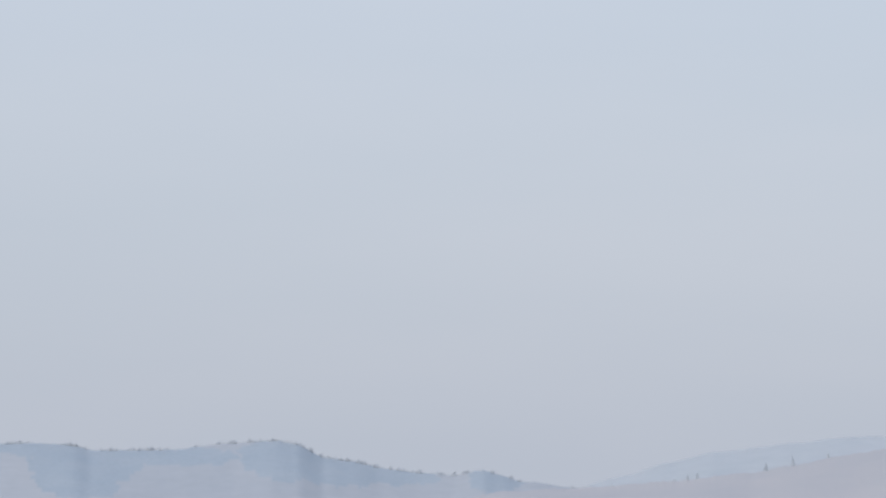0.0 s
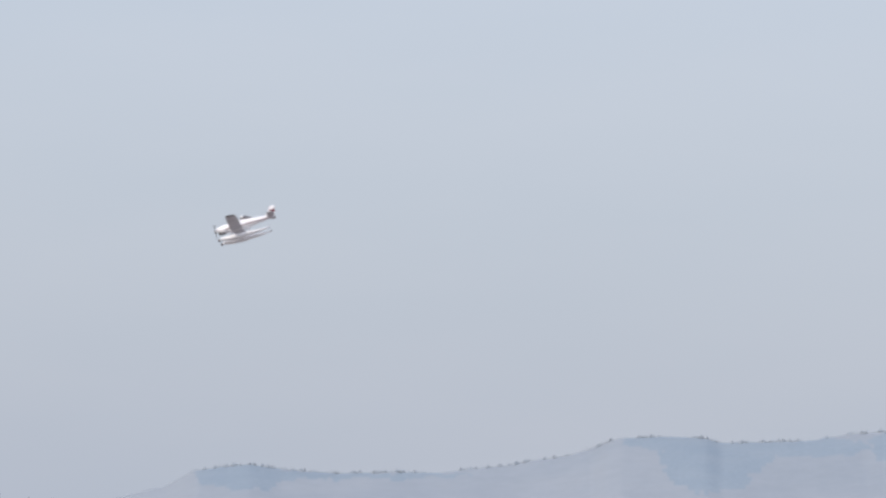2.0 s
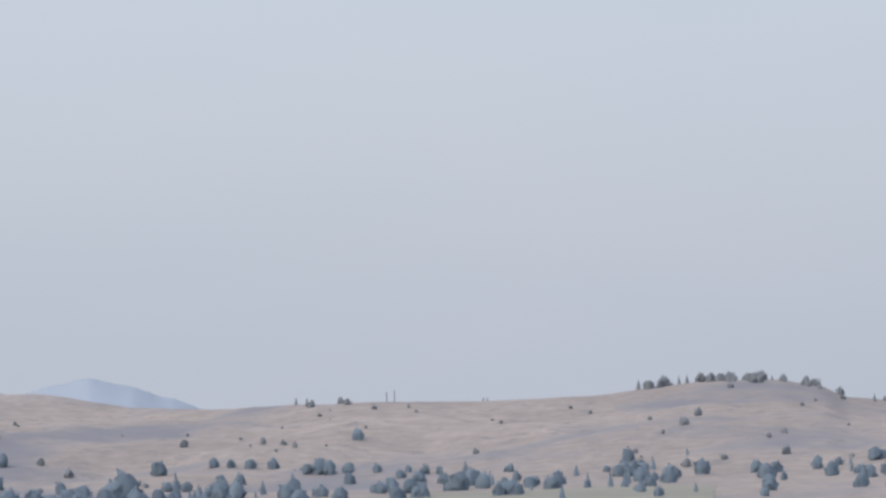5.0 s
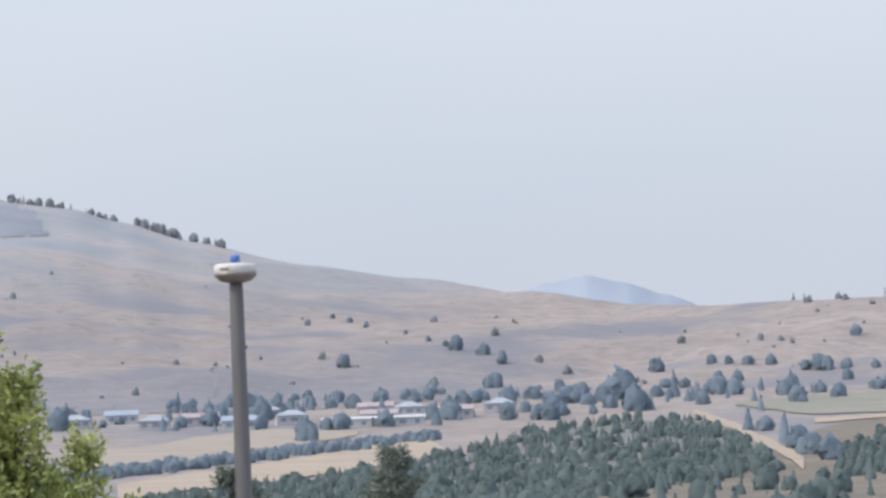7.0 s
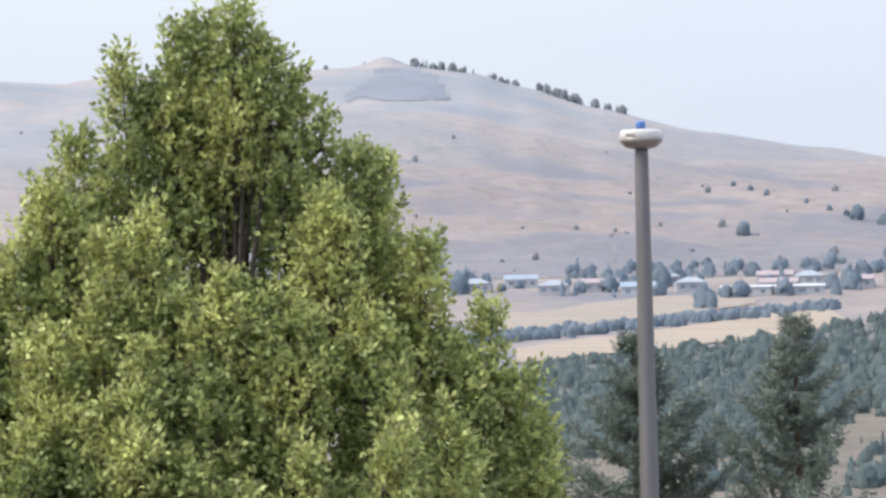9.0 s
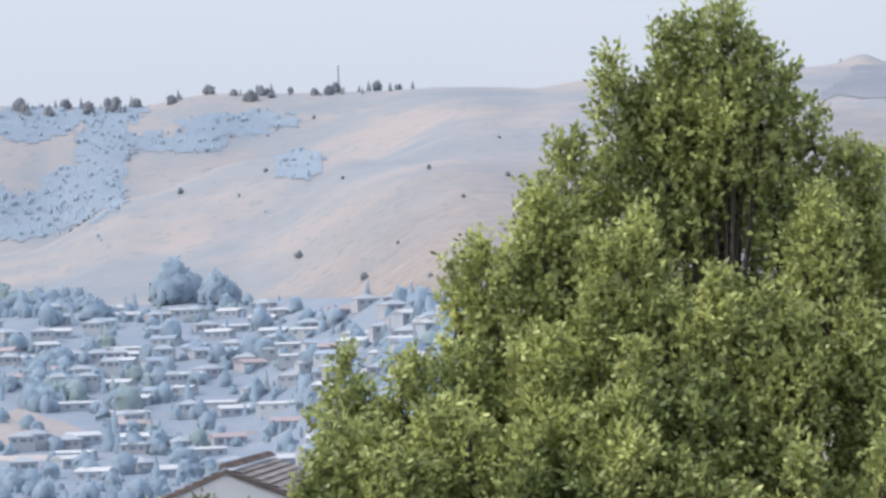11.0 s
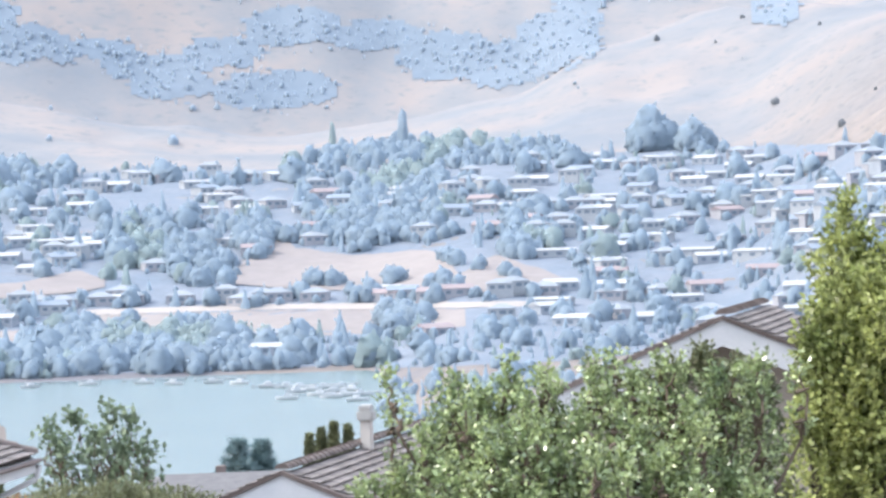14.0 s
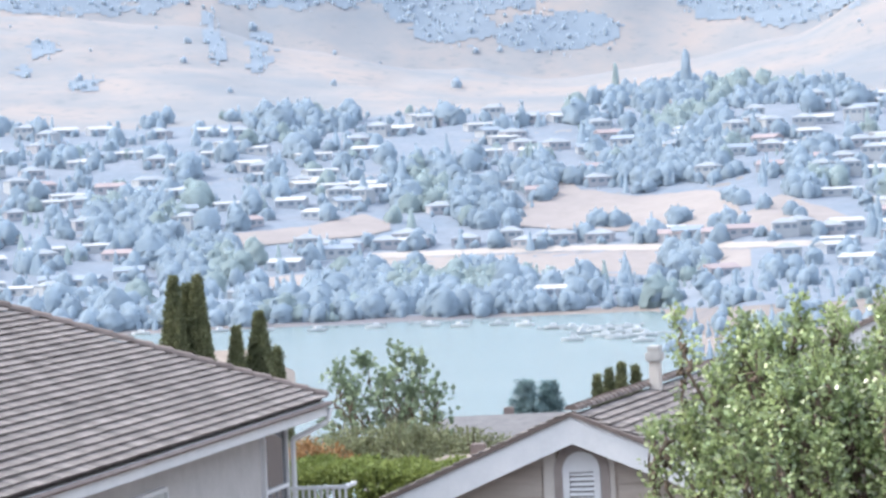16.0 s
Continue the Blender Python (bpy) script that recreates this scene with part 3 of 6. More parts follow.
big_lobes += [lobe(-37.23, -0.65, R0 - 2.4, 2.0, 0.32, EYE_MID, 0.25), lobe(-36.37, -0.76, R0 - 2.2, 2.0, 0.32, EYE_MID, 0.25),
             lobe(-40.9, 2.3, R0 - 1.7, 3.4, 0.61, EYE_MID, 0.25), lobe(-41.6, 1.9, R0 - 1.8, 3.4, 0.68, EYE_MID, 0.25), lobe(-39.75, 1.3, R0 - 2.4, 3.2, 0.65, EYE_MID, 0.25),
             lobe(-38.2, 2.55, R0 - 1.5, 3.4, 0.54, EYE_MID, 0.25), lobe(-38.8, 0.9, R0 - 2.4, 3.0, 0.65, EYE_MID, 0.25), lobe(-37.5, 0.6, R0 - 1.8, 3.0, 0.65, EYE_MID, 0.25),
             lobe(-42.4, 0.5, R0 - 2.2, 3.0, 0.72, EYE_MID, 0.25), lobe(-41.0, 0.2, R0 - 2.8, 3.0, 0.72, EYE_MID, 0.25), lobe(-40.0, -0.3, R0 - 3.0, 2.6, 0.72, EYE_MID, 0.25)]
# the foot of the crown, down to the ground
rng_low = random.Random(3)
for k in range(16):
    t = -45.6 + 10.6 * k / 15
    big_lobes.append(lobe(t, -1.1 - 0.9 * rng_low.random(), R0 - 2.6 + 2.4 * rng_low.random() - 1.2 * math.sin(math.pi * k / 15), 3.4, 0.72, EYE_MID))
for k in range(9):
    big_lobes.append(lobe(-45.6 + 0.55 * k, -0.7 - 0.9 * rng_low.random(), R0 - 2.2 - 1.4 * rng_low.random(), 3.2, 0.62, EYE_MID))
rng_shoot = random.Random(14)
shoots = []
for b, t, r in big_lobes:
    b, t = Vector(b), Vector(t)
    shoots.append((tuple(b), tuple(t), r * 0.7))
    for k in range(6):
        a, f = rng_shoot.uniform(0, 6.283), rng_shoot.uniform(0.3, 0.92)
        c = b.lerp(t, f) + Vector((math.cos(a), math.sin(a), 0)) * r * (0.85 - 0.45 * f) * rng_shoot.uniform(0.8, 1.15)
        ln = rng_shoot.uniform(0.9, 1.7)
        shoots.append(((c.x, c.y, c.z - ln), (c.x + 0.12 * math.cos(a), c.y + 0.12 * math.sin(a), c.z + 0.1), rng_shoot.uniform(0.17, 0.27)))
tf = at(-40.1, R0, land(-40.1, R0))
leafy_tree("deciduous_tree", tf, shoots, leaf_green, "large bushy green tree with many upright leafy shoots", 11, leaf=(0.125, 0.066), density=52, per=9, reach=0.36, trunk_r=0.3, inner=0.45, spread=0.5, wood=stem_bark)

for turn, up, r, rad, seed in ((-33.5, 0.21, 75, 1.95, 3), (-31.04, 0.42, 72, 1.6, 4)):
    tip = sight(turn, up, r, EYE_MID)
    g = land(turn, r)
    conifer("fir_tree", (tip.x, tip.y, g), tip.z - g, 1.2 * rad * (tip.z - g) / 4.6, needle_dark, "dark green fir with open rising boughs", seed, gap=0.62, lift=0.6, tuft=(0.16, 0.034))

# ---- houses below the viewer ----
tile_mat = material("concrete_tile", (0.168, 0.144, 0.137), (0.235, 0.208, 0.198), scale=2.5, fine=0.25, rough=0.9, bump=0.01, vary=0.26)
tile_dark = material("tile_underlay", (0.085, 0.072, 0.068), (0.12, 0.10, 0.095), scale=5, rough=0.95)
ridge_mat = material("ridge_tile", (0.15, 0.12, 0.11), (0.22, 0.18, 0.165), scale=4, fine=0.2, rough=0.9, vary=0.3)
white_trim = material("white_trim", (0.602, 0.611, 0.628), (0.679, 0.679, 0.688), scale=2, fine=0.05, rough=0.55)
stucco = material("grey_stucco", (0.414, 0.396, 0.387), (0.477, 0.459, 0.450), scale=1.5, fine=0.08, rough=0.95, bump=0.004)
siding = material("beige_siding", (0.414, 0.360, 0.315), (0.486, 0.427, 0.378), scale=2, fine=0.08, rough=0.8, stretch=(1, 1, 6))
beige_trim = material("beige_trim", (0.55, 0.51, 0.47), (0.62, 0.575, 0.53), scale=3, fine=0.08, rough=0.7)
gutter_brown = material("gutter_brown", (0.17, 0.13, 0.12), (0.23, 0.185, 0.17), scale=4, rough=0.6)
glass_dark = bpy.data.materials.new("window_glass")
glass_dark.use_nodes = True
gb = glass_dark.node_tree.nodes["Principled BSDF"]
gb.inputs["Base Color"].default_value, gb.inputs["Roughness"].default_value, gb.inputs["Specular IOR Level"].default_value = (0.03, 0.035, 0.045, 1), 0.06, 0.8
curtain = material("pale_blind", (0.40, 0.41, 0.41), (0.48, 0.49, 0.48), scale=4, rough=0.8)

COURSE, TILE_W, THICK = 0.172, 0.33, 0.046


def tile_mesh(name, w):
    """One roof tile, its lower edge thick, lying along +y up the slope."""
    bm = bmesh.new()
    xs = [-w / 2, -w * 0.18, w * 0.18, w / 2]
    lift = [0.006, 0.012, 0.012, 0.006]
    rows = []
    for y, z in ((0.0, THICK), (COURSE * 1.12, 0.006)):
        rows.append([bm.verts.new((x, y, z + l)) for x, l in zip(xs, lift)])
    front = [bm.verts.new((x, 0.012, THICK - 0.022)) for x in xs]
    for k in range(3):
        bm.faces.new((rows[0][k], rows[0][k + 1], rows[1][k + 1], rows[1][k]))
        bm.faces.new((front[k], front[k + 1], rows[0][k + 1], rows[0][k]))
    me = bpy.data.meshes.new(name)
    bm.to_mesh(me)
    bm.free()
    me.materials.append(tile_mat)
    return me


tile_data = tile_mesh("roof_tile", TILE_W * 0.965)


def tile_slope(roof, matrix, length, depth, inside, near, seed):
    """Lays tiles on a slope: x along the eave, y up it. The nearest 300 are pieces, the rest one mesh."""
    rng = random.Random(seed)
    spots = []
    for j in range(int(depth / COURSE)):
        for i in range(int(length / TILE_W) + 1):
            x, y = (i + 0.5 * (j % 2)) * TILE_W, j * COURSE
            if inside(x, y + COURSE * 0.5):
                spots.append((x, y, rng.uniform(-0.004, 0.006), rng.uniform(-0.8, 0.8)))
    spots.sort(key=near)
    for x, y, z, a in spots[:300]:
        ob = new("roof_tile", tile_data)
        ob.parent = roof
        ob.matrix_local = matrix @ pose(x, y, z + 0.02, 1.2, 0, a)
    if len(spots) > 300:
        src = np.array([v.co[:] for v in tile_data.vertices])
        polys = [tuple(p.vertices) for p in tile_data.polygons]
        verts, faces = [], []
        for x, y, z, a in spots[300:]:
            m = matrix @ pose(x, y, z + 0.02, 1.2, 0, a)
            k = len(verts)
            verts += [tuple(m @ Vector(v)) for v in src]
            faces += [tuple(k + q for q in p) for p in polys]
        ob = new("roof_tiles", mesh_of("roof_tiles", verts, faces, tile_mat_joined))
        ob.parent = roof
        tagged(ob, kind="stuff")


tile_mat_joined = material("concrete_tile_joined", (0.168, 0.144, 0.137), (0.235, 0.208, 0.198), scale=2.5, fine=0.25, rough=0.9, bump=0.01, vary=0.26, island=True)


def caps(roof, p0, p1, name="ridge_tile", width=0.13, step=0.36):
    """A row of overlapping ridge tiles from p0 to p1."""
    p0, p1 = Vector(p0), Vector(p1)
    d = p1 - p0
    n = int(d.length / step)
    bm = bmesh.new()
    seg = 5
    rows = []
    for y, k in ((0, 1.0), (step * 1.15, 0.88)):
        rows.append([bm.verts.new((width * k * math.cos(math.pi * s / seg), y, width * k * 0.75 * math.sin(math.pi * s / seg) + (0.02 if y == 0 else 0))) for s in range(seg + 1)])
    for s in range(seg):
        bm.faces.new((rows[0][s], rows[1][s], rows[1][s + 1], rows[0][s + 1]))
    bm.faces.new(rows[0])
    me = bpy.data.meshes.new(name)
    bm.to_mesh(me)
    bm.free()
    me.materials.append(ridge_mat)
    q = d.to_track_quat("Y", "Z").to_matrix().to_4x4()
    for k in range(n):
        ob = new(name, me)
        ob.parent = roof
        ob.matrix_local = Matrix.Translation(p0 + d * (k / n)) @ q


def slab(bm, pts, down):
    """A flat plate under pts, 'down' thick."""
    top = [bm.verts.new(p) for p in pts]
    low = [bm.verts.new(Vector(p) - Vector((0, 0, down))) for p in pts]
    bm.faces.new(top)
    bm.faces.new(low[::-1])
    n = len(pts)
    for k in range(n):
        bm.faces.new((low[k], low[(k + 1) % n], top[(k + 1) % n], top[k]))


def framed_window(parent, m, w, h, split_h=False, split_v=False, blind=False):
    """A window in a wall: m carries x to the side, z up, y out of the room towards -y."""
    win = new("window")
    win.parent = parent
    win.matrix_local = m
    f = 0.06
    bm = bmesh.new()
    for x0, x1, z0, z1 in ((-w / 2 - f, -w / 2, -f, h + f), (w / 2, w / 2 + f, -f, h + f), (-w / 2, w / 2, -f, 0), (-w / 2, w / 2, h, h + f)):
        box(bm, x0, x1, -0.06, 0.05, z0, z1, 0.006)
    if split_h:
        box(bm, -w / 2, w / 2, -0.05, 0.03, h * 0.48, h * 0.48 + 0.06)
    if split_v:
        box(bm, -0.03, 0.03, -0.05, 0.03, 0, h)
    part("window_frame", bm, white_trim, win, "white window frame")
    bm = bmesh.new()
    box(bm, -w / 2, w / 2, -0.012, 0.0, 0, h)
    part("pane", bm, curtain if blind else glass_dark, win)
    return win


def house_left():
    """Hipped tile roof; local y runs along the eave, away from the viewer; x to the right."""
    ax = -45.0
    c = sight(-57.45, -3.36, 60, EYE_LATE)          # far end of the right-hand eave
    house = empty("house", (c.x, c.y, land(-57.45, 60) - 1.0), -ax, label="pale grey stucco house with a brown tiled hip roof", category="house")
    z = c.z - house.location.z
    W, L, over, pitch = 11.0, 20.0, 0.55, radians(23.5)
    hgt = W / 2 * math.tan(pitch)
    roof = new("roof")
    roof.parent = house
    bm = bmesh.new()
    e = [(0, -L, z), (0, 0, z), (-W, 0, z), (-W, -L, z)]
    ra, rb = (-W / 2, -W / 2, z + hgt), (-W / 2, -L + W / 2, z + hgt)
    vs = [bm.verts.new(p) for p in e] + [bm.verts.new(ra), bm.verts.new(rb)]
    for f in ((0, 1, 4, 5), (1, 2, 4), (2, 3, 5, 4), (3, 0, 5)):
        bm.faces.new([vs[k] for k in f])
    bm.faces.new([vs[k] for k in (3, 2, 1, 0)])
    part("roof_deck", bm, tile_dark, roof)
    S = W / 2 / math.cos(pitch)
    # the slope that faces right: along the eave from far to near, then up
    m = Matrix.Translation((0.04, 0, z + 0.01)) @ Matrix(((0, -math.cos(pitch), math.sin(pitch), 0), (1, 0, 0, 0), (0, math.sin(pitch), math.cos(pitch), 0), (0, 0, 0, 1))) @ Matrix.Translation((-L, 0, 0))
    k = math.cos(pitch)
    tile_slope(roof, m, L, S, lambda x, y: y * k < L - x + 0.1 and y * k < x + 0.1 and y < S, lambda s: abs(s[0] - L * 0.72) + s[1] * 0.8, 5)
    caps(roof, (0, 0, z + 0.05), (-W / 2, -W / 2, z + hgt + 0.06), "hip_tile")
    caps(roof, (-W / 2, -W / 2, z + hgt + 0.06), (-W / 2, -L + W / 2, z + hgt + 0.06))
    bm = bmesh.new()
    box(bm, -0.02, 0.03, -L, 0.03, z - 0.25, z - 0.02, 0.006)
    part("fascia", bm, white_trim, roof, "white painted fascia board")
    bm = bmesh.new()
    box(bm, -W, 0.03, 0.0, 0.05, z - 0.25, z - 0.02, 0.006)
    part("fascia", bm, white_trim, roof)
    bm = bmesh.new()
    box(bm, 0.032, 0.12, -L, 0.12, z - 0.085, z - 0.02, 0.02)
    box(bm, -W, 0.03, 0.052, 0.12, z - 0.085, z - 0.02, 0.02)
    part("gutter", bm, gutter_brown, roof, "brown metal gutter", True)
    bm = bmesh.new()
    box(bm, -over, -0.022, -L, 0.0, z - 0.24, z - 0.2)
    part("soffit", bm, white_trim, roof)
    bm = bmesh.new()
    for x0, x1, y0, y1 in ((-over - 0.2, -over, -L + over, -over), (-W + over, -over - 0.2, -over - 0.2, -over), (-W + over, -W + over + 0.2, -L + over, -over - 0.2), (-W + over + 0.2, -over - 0.2, -L + over, -L + over + 0.2)):
        box(bm, x0, x1, y0, y1, -1.0, z - 0.2)
    part("wall", bm, stucco, house)
    turn90 = Matrix(((0, -1, 0, 0), (1, 0, 0, 0), (0, 0, 1, 0), (0, 0, 0, 1)))
    def wall_win(y, z0, w, h, **kw):
        framed_window(house, Matrix.Translation((-over + 0.02, y, z + z0)) @ turn90, w, h, **kw)
    wall_win(-over - 0.95, -2.15, 1.5, 1.75, split_h=True)
    wall_win(-over - 8.6, -1.95, 1.7, 1.25, blind=True)
    wall_win(-over - 11.9, -1.95, 1.4, 1.25, split_v=True)
    bm = bmesh.new()
    limb(bm, [Vector(p) for p in ((0.08, 0.05, z - 0.12), (0.02, 0.02, z - 0.35), (-over + 0.06, -over + 0.25, z - 0.6), (-over + 0.06, -over + 0.25, -0.5))], 0.045, 0.045, 8)
    part("downspout", bm, white_trim, house, "white metal downspout", True)
    # balcony rail at the far corner
    bal = new("balcony")
    bal.parent = house
    y0, y1, x1 = -over - 0.1, -over + 1.0, 0.35
    zr = z - 1.35
    bm = bmesh.new()
    box(bm, -over, x1, y0 + 0.3, y1, zr - 1.1, zr - 0.98)
    part("deck", bm, stucco, bal)
    bm = bmesh.new()
    box(bm, -over, x1 + 0.03, y0 + 0.3, y0 + 0.37, zr - 0.06, zr, 0.01)
    box(bm, x1 - 0.04, x1 + 0.03, y0 + 0.37, y1, zr - 0.06, zr, 0.01)
    part("handrail", bm, white_trim, bal)
    for k in range(9):
        bm = bmesh.new()
        x = -over + 0.08 + k * 0.1
        box(bm, x, x + 0.035, y0 + 0.32, y0 + 0.355, zr - 0.98, zr - 0.06)
        part("baluster", bm, white_trim, bal)


def gable_roof_house(house, apex, half, length, pitch, prefix, tiles_near, seed, drop=0.44):
    """A gable whose front is at local y = 0 and whose ridge runs back along +y from apex."""
    ax, az_ = apex
    roof = new("roof")
    roof.parent = house
    fall = half * math.tan(pitch)
    bm = bmesh.new()
    for s in (-1, 1):
        slab(bm, [(ax, 0, az_), (ax + s * half, 0, az_ - fall), (ax + s * half, length, az_ - fall), (ax, length, az_)][::s], 0.12)
    part("roof_deck", bm, tile_dark, roof)
    S = half / math.cos(pitch)
    cp, sp = math.cos(pitch), math.sin(pitch)
    # the right slope, from the eave up
    m = Matrix(((0, -cp, sp, ax + half), (1, 0, 0, 0), (0, sp, cp, az_ - fall + 0.01), (0, 0, 0, 1)))
    tile_slope(roof, m, length, S, lambda x, y: 0 < x < length and y < S, tiles_near, seed)
    m2 = Matrix(((0, cp, -sp, ax - half), (-1, 0, 0, length), (0, sp, cp, az_ - fall + 0.01), (0, 0, 0, 1)))
    tile_slope(roof, m2, length, S, lambda x, y: x > length - 1.2 and x < length and y < S, lambda s: -s[1], seed + 1)
    caps(roof, (ax, 0, az_ + 0.05), (ax, length, az_ + 0.05))
    # rake boards and dark rake tiles
    for s in (-1, 1):
        bm = bmesh.new()
        slab(bm, [(ax, -0.05, az_ - 0.03), (ax + s * half, -0.05, az_ - fall - 0.03), (ax + s * half, -0.005, az_ - fall - 0.03), (ax, -0.005, az_ - 0.03)][::s], drop)
        part("rake_board", bm, white_trim, roof, "broad white rake board")
        bm = bmesh.new()
        slab(bm, [(ax, -0.09, az_ + 0.05), (ax + s * half, -0.09, az_ - fall + 0.05), (ax + s * half, 0.12, az_ - fall + 0.05), (ax, 0.12, az_ + 0.05)][::s], 0.075)
        part("rake_cap", bm, ridge_mat, roof)
    return roof, fall


def house_right():
    ax = -41.0
    a = sight(-53.67, -3.75, 60, EYE_LATE)
    base = land(-53.5, 60) - 1.0
    house = empty("house", (a.x, a.y, base), -ax, label="beige sided house with white gables and brown tile roofs", category="house")
    z = a.z - base
    pitch = radians(22.5)
    gable_roof_house(house, (0, z), 5.2, 13.5, pitch, "low", lambda s: s[0] * 0.8 - s[1], 21)
    # gable wall with lap siding round the vent
    bm = bmesh.new()
    half = 4.7
    fall = half * math.tan(pitch)
    f = [bm.verts.new(p) for p in ((-half, 0.4, -1), (half, 0.4, -1), (half, 0.4, z - 0.16 - fall), (0, 0.4, z - 0.16), (-half, 0.4, z - 0.16 - fall))]
    g = [bm.verts.new(v.co + Vector((0, 0.2, 0))) for v in f]
    bm.faces.new(f[::-1])
    bm.faces.new(g)
    for k in range(5):
        bm.faces.new((f[k], f[(k + 1) % 5], g[(k + 1) % 5], g[k]))
    part("wall", bm, siding, house)
    board = 0.18
    for k in range(22):
        zz = z - 0.62 - board * k
        w = min(half, (z - 0.2 - zz - board) / math.tan(pitch))
        for x0, x1 in ((-w, -0.62), (0.66, w)):
            if x1 - x0 > 0.15:
                bm = bmesh.new()
                vs = box(bm, x0, x1, 0.36, 0.405, zz - board, zz + 0.005)
                for v in vs:
                    if v.co.z > zz - board / 2 and v.co.y < 0.38:
                        v.co.y = 0.392
                part("siding_board", bm, siding, house)
    bm = bmesh.new()
    for x0, x1 in ((-0.58, -0.36), (0.42, 0.60)):
        box(bm, x0, x1, 0.33, 0.39, z - 2.6, z - 0.5 - abs((x0 + x1) / 2) * math.tan(pitch) * 0.6, 0.008)
    part("trim_board", bm, beige_trim, house, "pale beige upright trim board")
    vent = new("gable_vent")
    vent.parent = house
    vx, vz = 0.06, z - 0.93
    n = 14
    def arch(r, y, low):
        return [(vx + r * math.cos(math.pi * k / n), y, vz + r * math.sin(math.pi * k / n)) for k in range(n + 1)] + [(vx - r, y, low), (vx + r, y, low)]
    low = z - 2.3
    bm = bmesh.new()
    o, i = arch(0.46, 0.3, low), arch(0.31, 0.3, low + 0.1)
    fo, fi = [bm.verts.new(p) for p in o], [bm.verts.new(p) for p in i]
    bo, bi = [bm.verts.new(Vector(p) + Vector((0, 0.1, 0))) for p in o], [bm.verts.new(Vector(p) + Vector((0, 0.1, 0))) for p in i]
    N = len(o)
    for k in range(N):
        j = (k + 1) % N
        bm.faces.new((fo[k], fi[k], fi[j], fo[j]))
        bm.faces.new((fo[k], fo[j], bo[j], bo[k]))
        bm.faces.new((fi[k], bi[k], bi[j], fi[j]))
    part("surround", bm, gutter_taupe, vent, "taupe arched surround")
    bm = bmesh.new()
    o, i = arch(0.31, 0.27, low + 0.1), arch(0.2, 0.27, low + 0.2)
    i = [(x, y, min(zc, vz - 0.02)) for x, y, zc in i]
    fo, fi = [bm.verts.new(p) for p in o], [bm.verts.new(p) for p in i]
    bo = [bm.verts.new(Vector(p) + Vector((0, 0.08, 0))) for p in o]
    for k in range(len(o)):
        j = (k + 1) % len(o)
        bm.faces.new((fo[k], fi[k], fi[j], fo[j]))
        bm.faces.new((fo[k], fo[j], bo[j], bo[k]))
    bmesh.ops.remove_doubles(bm, verts=bm.verts, dist=1e-5)
    part("vent_frame", bm, white_trim, vent, "white arched vent frame")
    bm = bmesh.new()
    box(bm, vx - 0.21, vx + 0.21, 0.335, 0.345, low + 0.15, vz)
    part("backing", bm, tile_dark, vent)
    for k in range(14):
        bm = bmesh.new()
        box(bm, -0.2, 0.2, -0.012, 0.012, -0.03, 0.03, 0, Matrix.Translation((vx, 0.305, vz - 0.06 - 0.082 * k)) @ pose(0, 0, 0, -35, 0, 0))
        part("slat", bm, white_trim, vent)
    # the higher gable beside it
    p = house.matrix_world.inverted() @ sight(-46.84, -1.60, 64, EYE_LATE)
    roof2 = new("upper_wing")
    roof2.parent = house
    roof2.matrix_local = Matrix.Translation((p.x, p.y, 0))
    gable_roof_house(roof2, (0, p.z), 6.6, 8.0, pitch, "high", lambda s: s[0] * 0.8 - s[1], 31)
    bm = bmesh.new()
    half = 6.0
    fall = half * math.tan(pitch)
    f = [bm.verts.new(q) for q in ((-half, 0.5, -1), (half, 0.5, -1), (half, 0.5, p.z - 0.16 - fall), (0, 0.5, p.z - 0.16), (-half, 0.5, p.z - 0.16 - fall))]
    g = [bm.verts.new(v.co + Vector((0, 0.2, 0))) for v in f]
    bm.faces.new(f[::-1])
    bm.faces.new(g)
    for k in range(5):
        bm.faces.new((f[k], f[(k + 1) % 5], g[(k + 1) % 5], g[k]))
    part("gable_wall", bm, siding, roof2)
    # chimney on the far slope
    q = house.matrix_world.inverted() @ sight(-52.34, -2.8, 66, EYE_LATE)
    ch = new("chimney")
    ch.parent = house
    bm = bmesh.new()
    box(bm, q.x - 0.10, q.x + 0.08, q.y - 0.14, q.y + 0.14, q.z - 2.2, q.z - 0.2, 0.01)
    part("shaft", bm, beige_trim, ch)
    bm = bmesh.new()
    box(bm, q.x - 0.15, q.x + 0.13, q.y - 0.2, q.y + 0.2, q.z - 0.22, q.z - 0.03, 0.03)
    box(bm, q.x - 0.12, q.x + 0.10, q.y - 0.17, q.y + 0.17, q.z - 0.03, q.z + 0.06, 0.02)
    part("chimney_cap", bm, lamp_white, ch)


gutter_taupe = material("taupe_paint", (0.27, 0.23, 0.215), (0.33, 0.285, 0.265), scale=3, rough=0.7)
house_left()
house_right()


